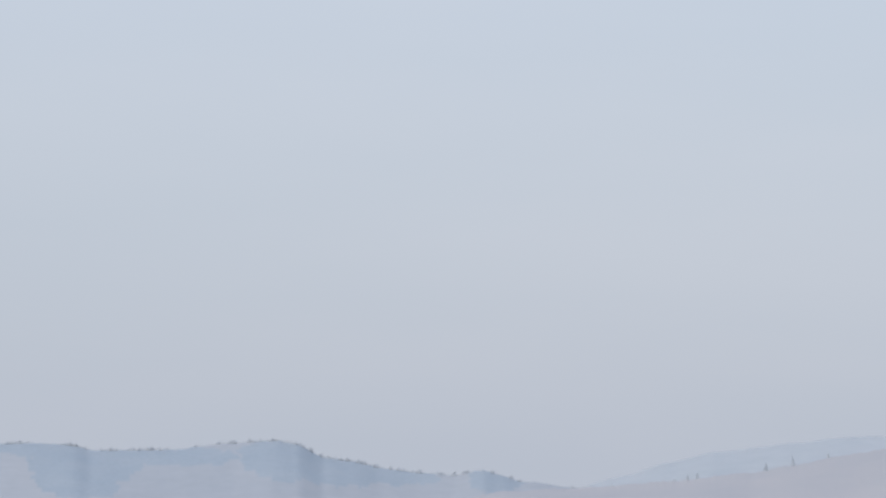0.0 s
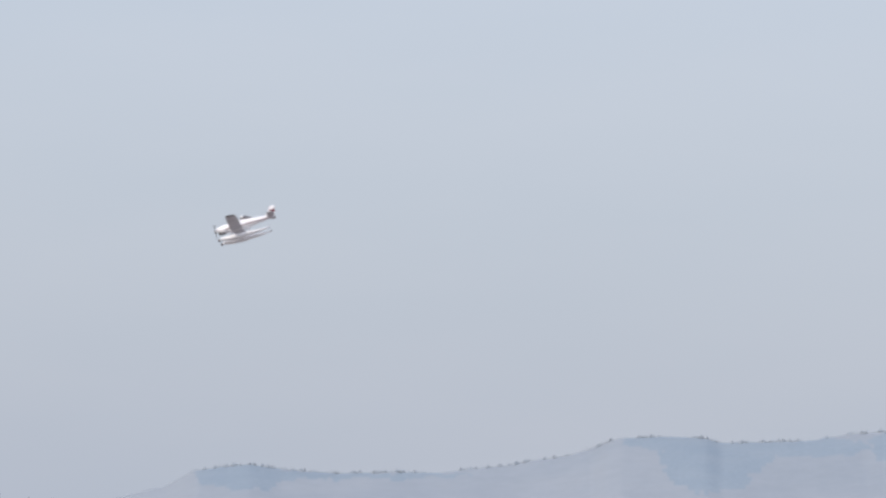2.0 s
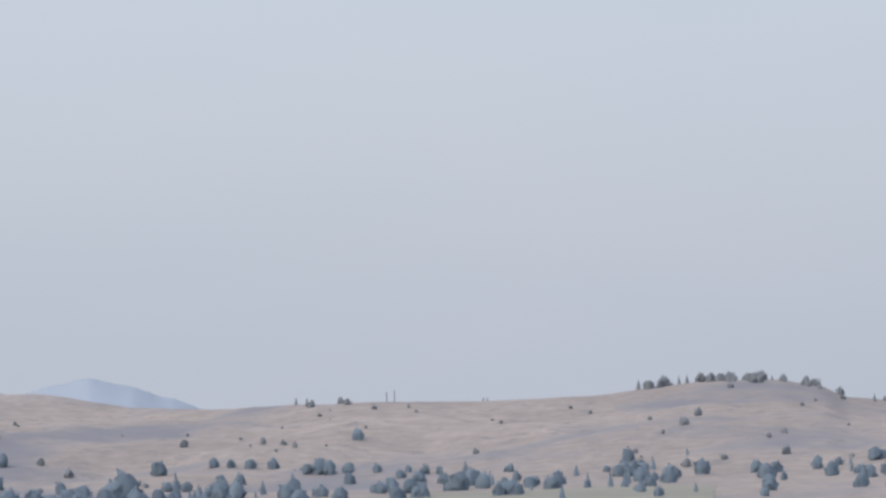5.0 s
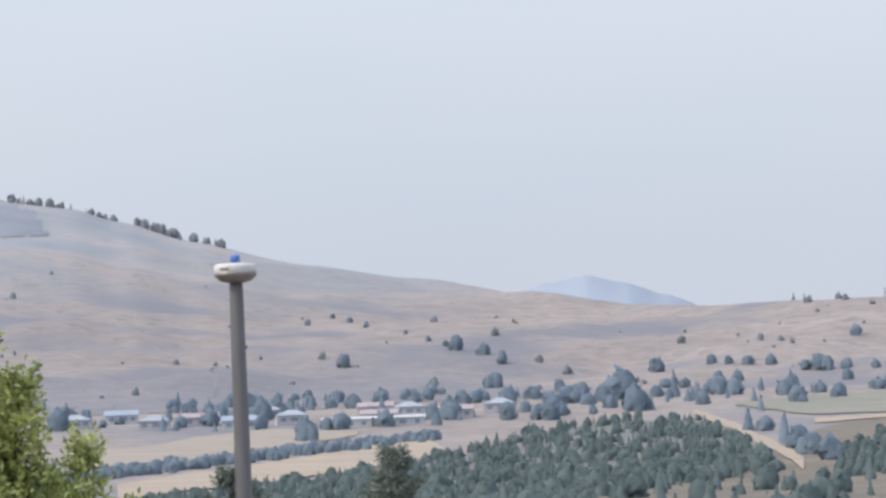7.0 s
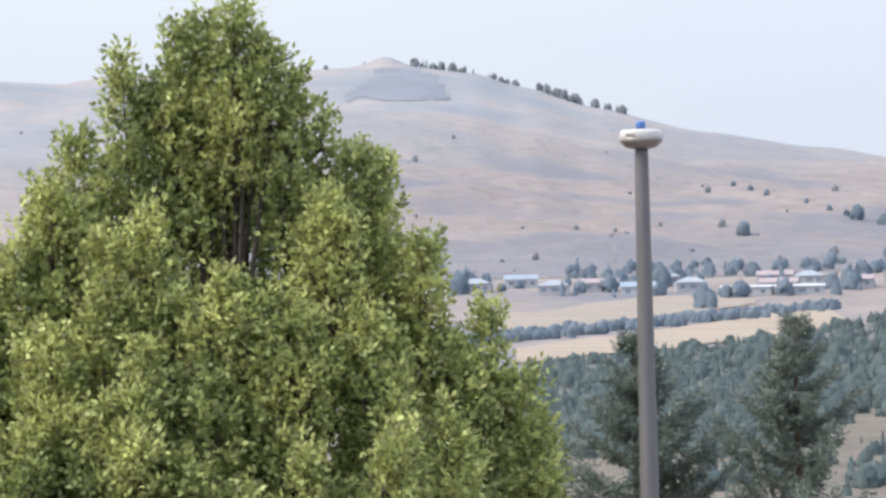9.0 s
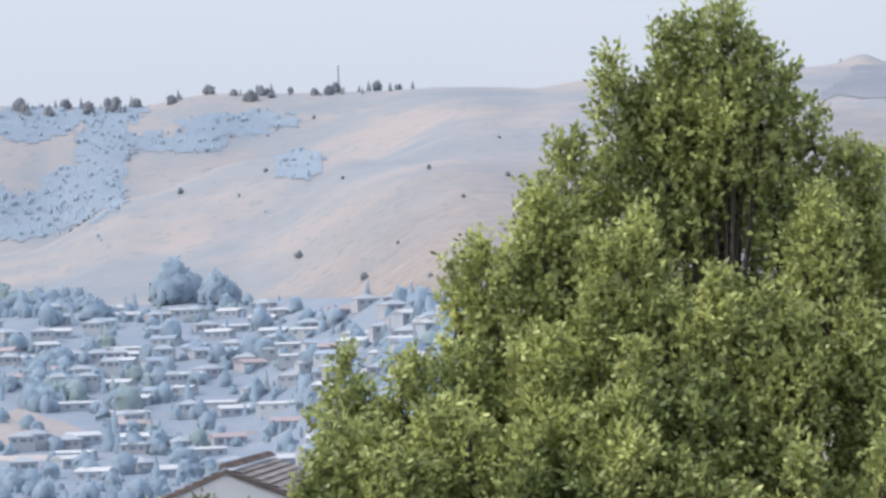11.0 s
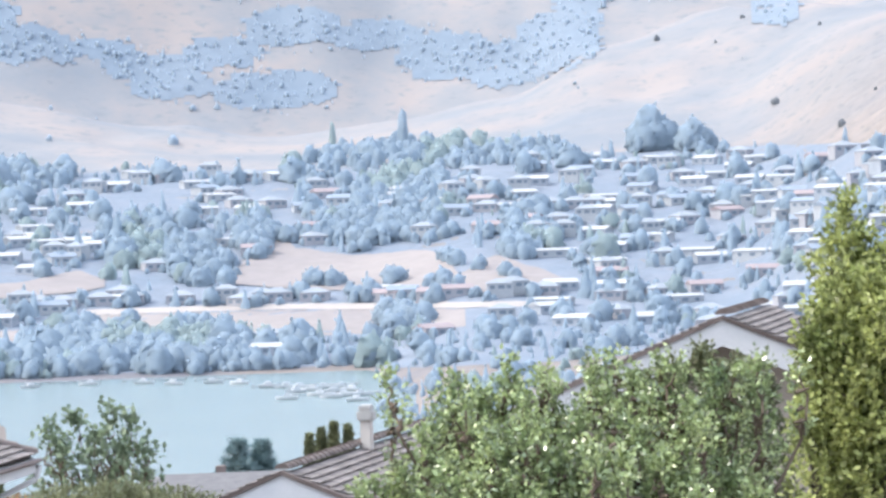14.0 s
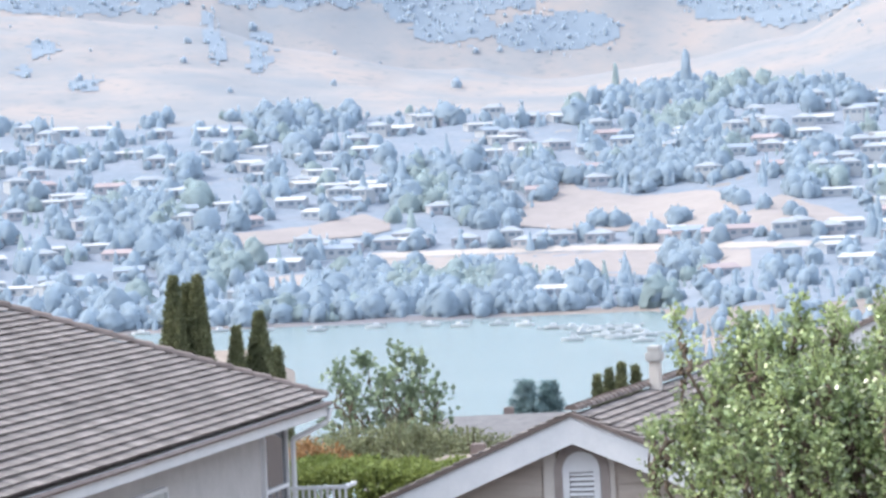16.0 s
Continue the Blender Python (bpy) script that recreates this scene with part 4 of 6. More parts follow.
def low_roof(name, left, right, r, rise, depth, mat, label, turn):
    """A far neighbour whose roof alone shows: a low hip on plain walls. left, right: turn and rise of the ends of its ridge line."""
    a, b = sight(*left, r, EYE_LATE), sight(*right, r, EYE_LATE)
    c = (a + b) / 2
    g = land(left[0], r) - 1
    ob = empty(name, (c.x, c.y, g), -turn, label=label, category="house")
    w, z = (b - a).length / 2, c.z - g
    bm = bmesh.new()
    o = 1.6
    vs = [bm.verts.new(p) for p in ((-w - o, -depth, z - rise), (w + o, -depth, z - rise), (w + o, depth, z - rise), (-w - o, depth, z - rise), (-w, 0, z), (w, 0, z))]
    for f in ((0, 1, 5, 4), (1, 2, 5), (2, 3, 4, 5), (3, 0, 4), (3, 2, 1, 0)):
        bm.faces.new([vs[k] for k in f])
    part("roof", bm, mat, ob)
    bm = bmesh.new()
    box(bm, -w - o + 0.4, w + o - 0.4, -depth + 0.4, depth - 0.4, -1, z - rise)
    part("wall", bm, stucco, ob)
    bm = bmesh.new()
    box(bm, -w - o - 0.03, w + o + 0.03, -depth - 0.05, -depth, z - rise - 0.16, z - rise + 0.02)
    part("fascia", bm, beige_trim, ob)
    bm = bmesh.new()
    box(bm, -w * 0.3, -w * 0.3 + 0.3, 0.6, 0.9, z - 0.5, z + 0.15, 0.02)
    part("roof_vent", bm, gutter_brown, ob)


grey_shingle = material("grey_shingle", (0.12, 0.118, 0.125), (0.17, 0.165, 0.17), scale=3, fine=0.3, rough=0.95, stretch=(1, 1, 4))
tan_shingle = material("tan_shingle", (0.223, 0.186, 0.161), (0.273, 0.232, 0.205), scale=3, fine=0.25, rough=0.95)
low_roof("house", (-55.5, -3.67), (-53.2, -3.73), 105, 0.75, 5, grey_shingle, "house with a low grey shingle roof by the lake", -54)
low_roof("house", (-55.6, -4.28), (-54.7, -4.3), 72, 0.6, 2.5, tan_shingle, "small tan shingle roof behind the hedge", -50)
low_roof("house", (-60.2, -2.45), (-58.6, -2.6), 125, 1.1, 6, tan_shingle, "tan roofed house behind tall cedars", -58)

for turn, up, r, w, seed in ((-59.68, -1.5, 92, 0.85, 1), (-59.48, -1.62, 92.6, 0.8, 2), (-59.31, -1.5, 92.2, 0.85, 3), (-58.75, -2.3, 92, 0.7, 4), (-58.39, -2.1, 92.5, 1.1, 5), (-58.13, -2.66, 91.5, 0.65, 6)):
    t = sight(turn, up, r, EYE_LATE)
    g = land(turn, r)
    column_cedar((t.x, t.y, g), t.z - g, w, "tall narrow dark green cedar", seed, "cedars behind the roof")
for turn, up, r, w, seed in ((-53.24, -3.28, 100, 0.5, 7), (-53.05, -3.2, 100.4, 0.55, 8), (-52.86, -3.12, 100.2, 0.6, 9), (-52.64, -3.16, 100.6, 0.5, 10)):
    t = sight(turn, up, r, EYE_LATE)
    g = land(turn, r)
    column_cedar((t.x, t.y, g), t.z - g, w, "small narrow olive-green cedar", seed, "small cedars by the chimney")

for turn, up, r, rad, seed in ((-54.34, -3.16, 122, 0.9, 5), (-53.98, -3.2, 122.5, 0.9, 6)):
    t = sight(turn, up, r, EYE_LATE)
    g = land(turn, r)
    conifer("spruce_tree", (t.x, t.y, g), t.z - g, rad * (t.z - g) / 2.6, spruce_blue, "young blue spruce in front of the lake", seed, gap=0.3, lift=0.3)

tl = [lobe(-56.3, -2.72, 80, 1.7, 0.4, EYE_LATE), lobe(-56.75, -2.85, 80.4, 1.5, 0.4, EYE_LATE), lobe(-57.2, -2.98, 80, 1.3, 0.36, EYE_LATE), lobe(-57.05, -3.25, 79.5, 1.2, 0.38, EYE_LATE), lobe(-55.95, -2.9, 80.2, 1.5, 0.38, EYE_LATE),
      lobe(-55.75, -3.25, 79.8, 1.2, 0.36, EYE_LATE), lobe(-56.5, -3.1, 79.4, 1.4, 0.4, EYE_LATE), lobe(-56.1, -3.3, 79.3, 1.2, 0.38, EYE_LATE)]
leaf_grey = material("leaf_grey_green", (0.15, 0.21, 0.13), (0.25, 0.31, 0.20), scale=1.2, rough=0.5, vary=0.4, island=True, leaf=0.35, spec=0.5)
leafy_tree("ornamental_tree", at(-56.4, 80, land(-56.4, 80)), tl, leaf_grey, "small airy grey-green garden tree", 17, leaf=(0.17, 0.11), density=11, per=7, reach=0.35, trunk_r=0.09, inner=0.3)

rs = 77.0
bushy("shrub", [(sight(t, u, rs + d, EYE_LATE), (0.9, 0.8, h)) for t, u, d, h in ((-57.6, -4.35, 0, 0.35), (-57.0, -4.3, 0.5, 0.5), (-56.4, -4.35, 0, 0.6), (-55.8, -4.4, 0.6, 0.55), (-55.2, -4.45, 0, 0.5), (-54.7, -4.5, 0.4, 0.4))],
      shrub_olive, "loose olive-green shrubs behind the hedge", "shrub", 23, leaf=(0.14, 0.04), density=170, upright=1.2)
rust = material("leaf_rust", (0.27, 0.15, 0.07), (0.36, 0.22, 0.10), scale=1, rough=0.6, vary=0.4, island=True, leaf=0.3)
bushy("shrub", [(sight(-57.75, -4.33, 75, EYE_LATE), (0.45, 0.4, 0.32)), (sight(-57.4, -4.4, 75, EYE_LATE), (0.4, 0.4, 0.25))], rust, "low rust-orange shrub by the hedge", "shrub", 24)


def hedge():
    rng = np.random.default_rng(8)
    r = 70.0
    a, b = sight(-58.3, -4.5, r, EYE_LATE), sight(-55.7, -4.68, r - 1.5, EYE_LATE)
    g = land(-57, r)
    ob = empty("hedge", (a.x, a.y, g), label="clipped lime-green hedge with a flat top", category="hedge")
    d = b - a
    n = 26000
    u, w, h = rng.uniform(0, 1, n), rng.uniform(0, 1, n), rng.uniform(0, 1, n)
    side = np.array([-d.y, d.x, 0]) / d.length
    pick = rng.uniform(0, 1, n)
    w = np.where(pick < 0.4, 0.0, w) + rng.normal(size=n) * 0.03
    h = np.where(pick < 0.4, h, 1.0)
    top = a.z - g
    p = np.outer(u, [d.x, d.y, 0]) + side * (w * 2.0)[:, None]
    p[:, 2] = np.where(pick < 0.4, h * top, top + d.z * u + rng.normal(size=n) * 0.05 + 0.06 * np.sin(u * 23))
    way = np.where((pick < 0.4)[:, None], -side + np.array([0, 0, 0.6]), np.array([0, 0, 1.0])) + rng.normal(size=(n, 3)) * 0.5
    P, D = sprigs(p, way, rng, 4, 0.1, 0.5)
    cards("foliage", P, D, 0.085, 0.05, hedge_lime, rng, ob)
    bm = bmesh.new()
    for k in range(14):
        q = d * (k / 13)
        limb(bm, [Vector((q.x + side[0], q.y + side[1], 0)), Vector((q.x + side[0], q.y + side[1], top * 0.95))], 0.05, 0.02, 6)
    part("stems", bm, bark, ob)


hedge()

bush = [lobe(t, u, 58, 3.0, 0.5, EYE_LATE) for t, u in ((-47.15, -2.17), (-47.63, -2.33), (-46.68, -2.38), (-48.07, -2.56), (-46.25, -2.65))]
leafy_tree("garden_tree", at(-47.15, 58, land(-47.15, 58)), bush, shrub_olive, "round olive-green garden tree before a white gable", 41, leaf=(0.11, 0.06), density=60, per=7, reach=0.26, trunk_r=0.1, inner=0.4)

R1 = 44.0
pear = [lobe(t, u, R1 + d, h, r, EYE_LATE) for t, u, d, h, r in (
    (-51.1, -2.15, 0, 1.5, 0.30), (-50.6, -2.35, 0.3, 1.6, 0.36), (-50.05, -2.25, 0, 1.7, 0.34), (-49.45, -2.35, 0.3, 1.7, 0.36), (-48.83, -2.05, 0, 1.7, 0.32), (-48.2, -2.3, 0.3, 1.6, 0.36),
    (-47.6, -2.3, 0, 1.6, 0.36), (-47.0, -2.2, 0, 1.6, 0.34), (-46.4, -2.3, 0.3, 1.6, 0.36), (-51.35, -2.85, -0.3, 1.2, 0.3), (-50.7, -2.8, -0.6, 1.3, 0.38), (-49.9, -2.85, -0.8, 1.3, 0.4), (-49.1, -2.8, -0.8, 1.4, 0.4),
    (-48.3, -2.8, -0.8, 1.4, 0.4), (-47.4, -2.8, -0.8, 1.4, 0.4), (-51.5, -3.3, -0.6, 1.0, 0.3), (-50.4, -3.3, -1.0, 1.1, 0.4), (-49.4, -3.35, -1.2, 1.1, 0.42), (-48.6, -3.3, -1.2, 1.1, 0.42), (-47.8, -3.3, -1.2, 1.1, 0.42))]
for k in range(14):
    pear.append(lobe(-51.9 + 0.42 * k, -3.7 - 0.3 * (k % 2), R1 - 0.6 - 0.7 * (k % 3), 2.2, 0.45, EYE_LATE))
rng_pear = random.Random(8)
pear_shoots = []
for b, t, r in pear:
    pear_shoots.append((b, (t[0], t[1], t[2] - 0.27), r * 0.8))
    for k in range(3):
        x, y = t[0] + rng_pear.gauss(0, 0.6 * r), t[1] + rng_pear.gauss(0, 0.6 * r)
        top = t[2] + rng_pear.uniform(-0.6, 0.06)
        pear_shoots.append(((x, y, top - rng_pear.uniform(0.6, 1.0)), (x + rng_pear.gauss(0, 0.06), y, top), rng_pear.uniform(0.05, 0.1)))
pear = pear_shoots
tip = sight(-52.0, -2.42, R1, EYE_LATE)
pear.append(((tip.x + 0.62, tip.y - 0.35, tip.z - 0.55), tuple(tip), 0.07))
leafy_tree("pear_shrub", at(-49.4, R1, land(-49.4, R1)), pear, leaf_pear, "dense glossy-leaved garden tree with upright shoots", 29, leaf=(0.08, 0.052), density=66, per=7, reach=0.22, trunk_r=0.1, inner=0.4)


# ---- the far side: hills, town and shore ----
# Haze over the lake is put into these two leaf colours, pale and blue.
hazed_leaf = material("hazed_leaf", (0.335, 0.425, 0.515), (0.378, 0.465, 0.552), scale=0.05, rough=0.95, vary=0.06, island=True, leaf=0.5, spec=0.05, fine=0.1)
hazed_leaf_green = material("hazed_leaf_green", (0.350, 0.440, 0.470), (0.400, 0.485, 0.505), scale=0.05, rough=0.95, vary=0.06, island=True, leaf=0.55, spec=0.05, fine=0.1)
mid_leaf = material("mid_leaf", (0.108, 0.148, 0.154), (0.162, 0.200, 0.196), scale=0.12, rough=0.95, vary=0.15, island=True, leaf=0.42, spec=0.05, fine=0.15)
# Shrubs far up the hills, their leaf colour lightened and blued for haze.
hazed_shrub_leaf = material("hazed_shrub_leaf", (0.205, 0.226, 0.254), (0.272, 0.288, 0.312), scale=0.1, fine=0.15, rough=0.95, vary=0.1, island=True, leaf=0.4, spec=0.05)
# Valley leaves, paled and blued in colour for the haze of distance.
hazed_valley_leaf = material("hazed_valley_leaf", (0.185, 0.238, 0.298), (0.245, 0.298, 0.350), scale=0.1, fine=0.12, rough=0.95, vary=0.12, island=True, leaf=0.5, spec=0.05)
# Ridge trees are palest: most haze is put into this colour.
hazed_ridge_leaf = material("hazed_ridge_leaf", (0.350, 0.390, 0.440), (0.385, 0.422, 0.468), scale=0.03, rough=0.95, vary=0.04, island=True, leaf=0.4, spec=0.05)
# Hillside trees: the blue is haze, put into the leaf colour.
hazed_slope_leaf = material("hazed_slope_leaf", (0.425, 0.512, 0.605), (0.465, 0.548, 0.635), scale=0.03, rough=0.95, vary=0.04, island=True, leaf=0.5, spec=0.05, fine=0.08)


def meet(turn, up, lo=320.0, hi=3000.0):
    """Distance at which the line of sight first meets the ground."""
    r = lo
    k = math.tan(radians(up))
    while r < hi:
        if land(turn, r) >= EYE_Z + r * k:
            a, b = max(lo, r - 12), r
            for _ in range(7):
                m = (a + b) / 2
                if land(turn, m) >= EYE_Z + m * k:
                    b = m
                else:
                    a = m
            return b
        r += 12
    return None


PROFILES = {"round": (0.80, 0.96, 1.0, 0.90, 0.66, 0.34), "cone": (1.0, 0.80, 0.60, 0.41, 0.24, 0.10), "column": (0.75, 0.92, 1.0, 0.9, 0.66, 0.3)}
GIRTH = {"round": 0.46, "cone": 0.25, "column": 0.13}
HEIGHTS = (0.0, 0.2, 0.42, 0.64, 0.83, 0.95)


def unit(a):
    return a / np.maximum(np.linalg.norm(a, axis=-1, keepdims=True), 1e-6)


def crowns(rng, spots, tufts, size):
    """Leafy crowns that stand on the ground, uneven all round, with tufts of leaves over them. spots: place, height, kind."""
    seg, rows = 9, len(HEIGHTS)
    lobes = []
    for place, h, kind in spots:
        lobes.append((place, h, kind))
        if kind == "round":
            a, q = rng.uniform(0, 6.283), h * rng.uniform(0.25, 0.42)
            lobes.append(((place[0] + q * math.cos(a), place[1] + q * math.sin(a), place[2]), h * rng.uniform(0.55, 0.85), kind))
    n = len(lobes)
    C = np.array([l[0] for l in lobes])
    H = np.array([l[1] for l in lobes])
    prof = np.array([PROFILES[l[2]] for l in lobes])
    girth = np.array([GIRTH[l[2]] for l in lobes]) * H * rng.uniform(0.8, 1.2, n)
    ang = np.arange(seg) * 2 * np.pi / seg + rng.uniform(0, 6.283, (n, 1, 1)) + 0.35 * np.arange(rows)[None, :, None]
    wob = 1 + 0.13 * np.sin(2 * ang + rng.uniform(0, 6.283, (n, 1, 1))) + rng.normal(size=(n, rows, seg)) * 0.13
    rad = girth[:, None, None] * prof[:, :, None] * wob
    z = H[:, None, None] * (np.array(HEIGHTS)[None, :, None] + rng.normal(size=(n, rows, seg)) * 0.03 * (np.arange(rows) > 0)[None, :, None])
    ring = np.stack([rad * np.cos(ang), rad * np.sin(ang), z], 3).reshape(n, rows * seg, 3)
    tip = np.stack([rng.normal(size=n) * girth * 0.1, rng.normal(size=n) * girth * 0.1, H], 1)[:, None]
    v = np.concatenate([ring, tip], 1)
    m = rows * seg + 1
    f = []
    for k in range(rows - 1):
        for q in range(seg):
            a, b = k * seg + q, k * seg + (q + 1) % seg
            f += [(a, b, b + seg), (a, b + seg, a + seg)]
    for q in range(seg):
        f.append(((rows - 1) * seg + q, (rows - 1) * seg + (q + 1) % seg, m - 1))
    f = np.array(f)[None] + (np.arange(n) * m)[:, None, None]
    out = v * np.array([1, 1, 0.0]) / np.maximum(girth, 0.01)[:, None, None] + np.array([0, 0, 0.7])
    out[:, -1] = (0, 0, 1)
    V, S = (v + C[:, None]).reshape(-1, 3), unit(out).reshape(-1, 3)
    if not tufts:
        return V, f.reshape(-1, 3), S
    pick = rng.integers(seg, m, (n, tufts))
    p = np.take_along_axis(v, pick[:, :, None], 1) * np.array([1.02, 1.02, 1.0])
    w = unit(np.take_along_axis(out, pick[:, :, None], 1))
    way = unit(np.array([0, 0, 1.0]) + rng.normal(size=w.shape) * 0.5)
    side = unit(np.cross(way, w))
    L = (size * girth[:, None] * rng.uniform(0.3, 0.6, (n, tufts)))[:, :, None]
    t = np.stack([p + way * L, p + side * L * 0.45, p - way * L * 0.5, p - side * L * 0.45], 2) + C[:, None, None]
    k = np.arange(n * tufts)[:, None] * 4 + n * m
    g = np.concatenate([k + np.array([0, 2, 1]), k + np.array([0, 3, 2])])
    return np.concatenate([V, t.reshape(-1, 3)]), np.concatenate([f.reshape(-1, 3), g]), np.concatenate([S, np.repeat(w.reshape(-1, 3), 4, axis=0)])


def mass_object(name, v, f, soft, mat, parent=None):
    me = bpy.data.meshes.new(name)
    n = len(f)
    me.vertices.add(len(v))
    me.vertices.foreach_set("co", v.astype(np.float32).ravel())
    me.loops.add(n * 3)
    me.loops.foreach_set("vertex_index", f.astype(np.int32).ravel())
    me.polygons.add(n)
    me.polygons.foreach_set("loop_start", np.arange(0, n * 3, 3, dtype=np.int32))
    me.materials.append(mat)
    me.update(calc_edges=True)
    me.shade_smooth()
    me.normals_split_custom_set_from_vertices(soft)
    ob = new(name, me)
    if parent:
        ob.parent = parent
    return ob


def woods(name, spots, mat, label, seed, category="trees", tufts=6, size=1.0):
    """Uncounted far trees as one object. spots: place, height, kind."""
    rng = np.random.default_rng(seed)
    ob = mass_object(name, *crowns(rng, spots, tufts, size), mat)
    tagged(ob, label, category, kind="stuff")


def one_tree(name, turn, up0, up1, kind, mat, label, seed, r=None, fat=1.0):
    """A far tree that stands out: its foot at up0, its top at up1."""
    rng = np.random.default_rng(seed)
    r = r or meet(turn, up0) or 2000
    h = r * (math.tan(radians(up1)) - math.tan(radians(up0)))
    tree = empty(name, at(turn, r, land(turn, r)), label=label, category="tree")
    bm = bmesh.new()
    limb(bm, [Vector((0, 0, -0.5)), Vector((0, 0, h * 0.3)), Vector((0.1, 0, h * 0.75))], h * 0.03, h * 0.008, 6)
    part("trunk", bm, hazed_leaf, tree)
    if kind == "column":
        spots = [((0, 0, 0), h, "column"), ((h * 0.03, 0, 0), h * 0.85, "column"), ((-h * 0.04 * fat, 0, 0), h * 0.7, "column")]
    else:
        spots = [((0, 0, 0), h, "round")]
        for k in range(12):
            a, q = 2.4 * k, 0.34 * h * math.sqrt((k + 1) / 12)
            spots.append(((q * fat * math.cos(a), q * math.sin(a), 0), h * (1.02 - 0.35 * q / (0.34 * h)) * rng.uniform(0.75, 1.0), "round"))
    mass_object("crown", *crowns(rng, spots, 14, 0.6), mat, tree)


def draped(name, edge, mat, label, lift=0.35, steps=26, category="field"):
    """A patch that lies on the ground. edge: (turn, lower rise, upper rise) from one end to the other."""
    verts, faces = [], []
    t0, t1 = edge[0][0], edge[-1][0]
    n = max(8, int(abs(t1 - t0) / 0.06))
    for i in range(n + 1):
        t = t0 + (t1 - t0) * i / n
        lo = curve_at([(e[0], e[1]) for e in edge], t) + 0.012 * fbm(t * 4, 1.0)
        hi = curve_at([(e[0], e[2]) for e in edge], t) + 0.012 * fbm(t * 4, 7.0)
        ra, rb = meet(t, lo) or 2000, meet(t, hi) or 2100
        for k in range(steps + 1):
            r = ra + (rb - ra) * k / steps
            p = at(t, r)
            verts.append((p.x, p.y, land(t, r) + lift))
    m = steps + 1
    for i in range(n):
        for k in range(steps):
            a = i * m + k
            faces.append((a, a + m, a + m + 1, a + 1))
    ob = new(name, mesh_of(name, verts, faces, mat, True))
    tagged(ob, label, category, kind="structure")


straw = material("cut_straw", (0.239, 0.198, 0.155), (0.300, 0.248, 0.196), scale=0.03, fine=0.12, rough=0.95, stretch=(1, 4, 1))
dirt = material("pale_dirt", (0.305, 0.280, 0.268), (0.352, 0.324, 0.306), scale=0.03, fine=0.1, rough=0.95)
stubble = material("stubble", (0.215, 0.185, 0.155), (0.262, 0.226, 0.19), scale=0.03, fine=0.15, rough=0.95, stretch=(1, 3, 1))
# Bare earth across the lake; far haze is put into its pinkish grey.
bare = material("hazed_bare_bank", (0.230, 0.209, 0.211), (0.272, 0.244, 0.236), scale=0.02, fine=0.12, rough=0.95)
meadow = material("green_meadow", (0.150, 0.150, 0.126), (0.192, 0.186, 0.156), scale=0.02, fine=0.12, rough=0.95, stretch=(1, 3, 1))
# Sheet toned like the trees above it, so pale ground stays covered.
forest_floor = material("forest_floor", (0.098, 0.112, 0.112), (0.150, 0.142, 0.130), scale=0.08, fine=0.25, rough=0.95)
draped("forest_ground", [(-35.4, -1.7, -0.47), (-34.6, -1.7, -0.38), (-31.9, -1.5, -0.12), (-30.2, -1.1, 0.12), (-28.9, -0.75, 0.46), (-27.6, -0.5, 0.58), (-26.5, -0.4, 0.55), (-25.6, -0.25, 0.15), (-25.3, -0.2, -0.1)], forest_floor, "dark ground sheet under the young forest, toned like its trees", lift=0.15, steps=50, category="forest floor")
# Scrub patch whose lilac colour carries the bluish shade at the hill's foot.
scrub = material("shaded_scrub", (0.138, 0.136, 0.154), (0.180, 0.170, 0.180), scale=0.015, fine=0.2, rough=0.95)
draped("scrub", [(-38, 1.0, 1.5), (-36.5, 1.0, 1.62), (-35, 1.0, 1.5), (-33.6, 0.98, 1.66), (-32.2, 0.95, 1.42), (-30.8, 1.0, 1.46), (-29.6, 1.0, 1.24), (-28.6, 1.05, 1.12)], scrub, "low scrub with painted lilac-grey shade at the foot of the hill", lift=0.2, category="scrub")
draped("field_1", [(-35.3, -0.31, -0.08), (-34, -0.2, 0.06), (-33, -0.14, 0.16), (-32, -0.05, 0.27), (-31, 0.06, 0.42), (-30.5, 0.12, 0.4), (-30.2, 0.16, 0.22)], straw, "mown straw field with pale stripes")
draped("field_2", [(-36, 0.15, 0.45), (-35, 0.15, 0.45), (-34, 0.22, 0.6), (-33, 0.3, 0.68), (-32.2, 0.45, 0.62), (-31.6, 0.52, 0.6)], stubble, "dry tan field below the farm buildings")
draped("field_3", [(-25.8, 0.74, 0.8), (-24.6, 0.55, 0.84), (-22.8, 0.55, 0.87), (-20.5, 0.55, 0.86), (-18.5, 0.5, 0.82)], meadow, "pale green meadow at the foot of the hill")
draped("dirt_road", [(-26.45, 0.63, 0.7), (-25.9, 0.4, 0.52), (-25.42, 0.12, 0.26), (-25.0, -0.12, 0.04), (-24.8, -0.3, -0.1)], straw, "pale dirt track beside the young forest", category="road")
draped("dirt_road_2", [(-24.6, 0.42, 0.5), (-23.4, 0.47, 0.52), (-22.3, 0.43, 0.5), (-21.4, 0.1, 0.26), (-20.5, -0.25, -0.05)], straw, "pale dirt track through the orchard", category="road")
draped("road", [(-56.6, -1.235, -1.15), (-55, -1.235, -1.15), (-53.6, -1.25, -1.165), (-52, -1.3, -1.2), (-50.7, -1.32, -1.23), (-49.4, -1.33, -1.25)], dirt, "pale dirt road cut into the bank", category="road", lift=0.3)
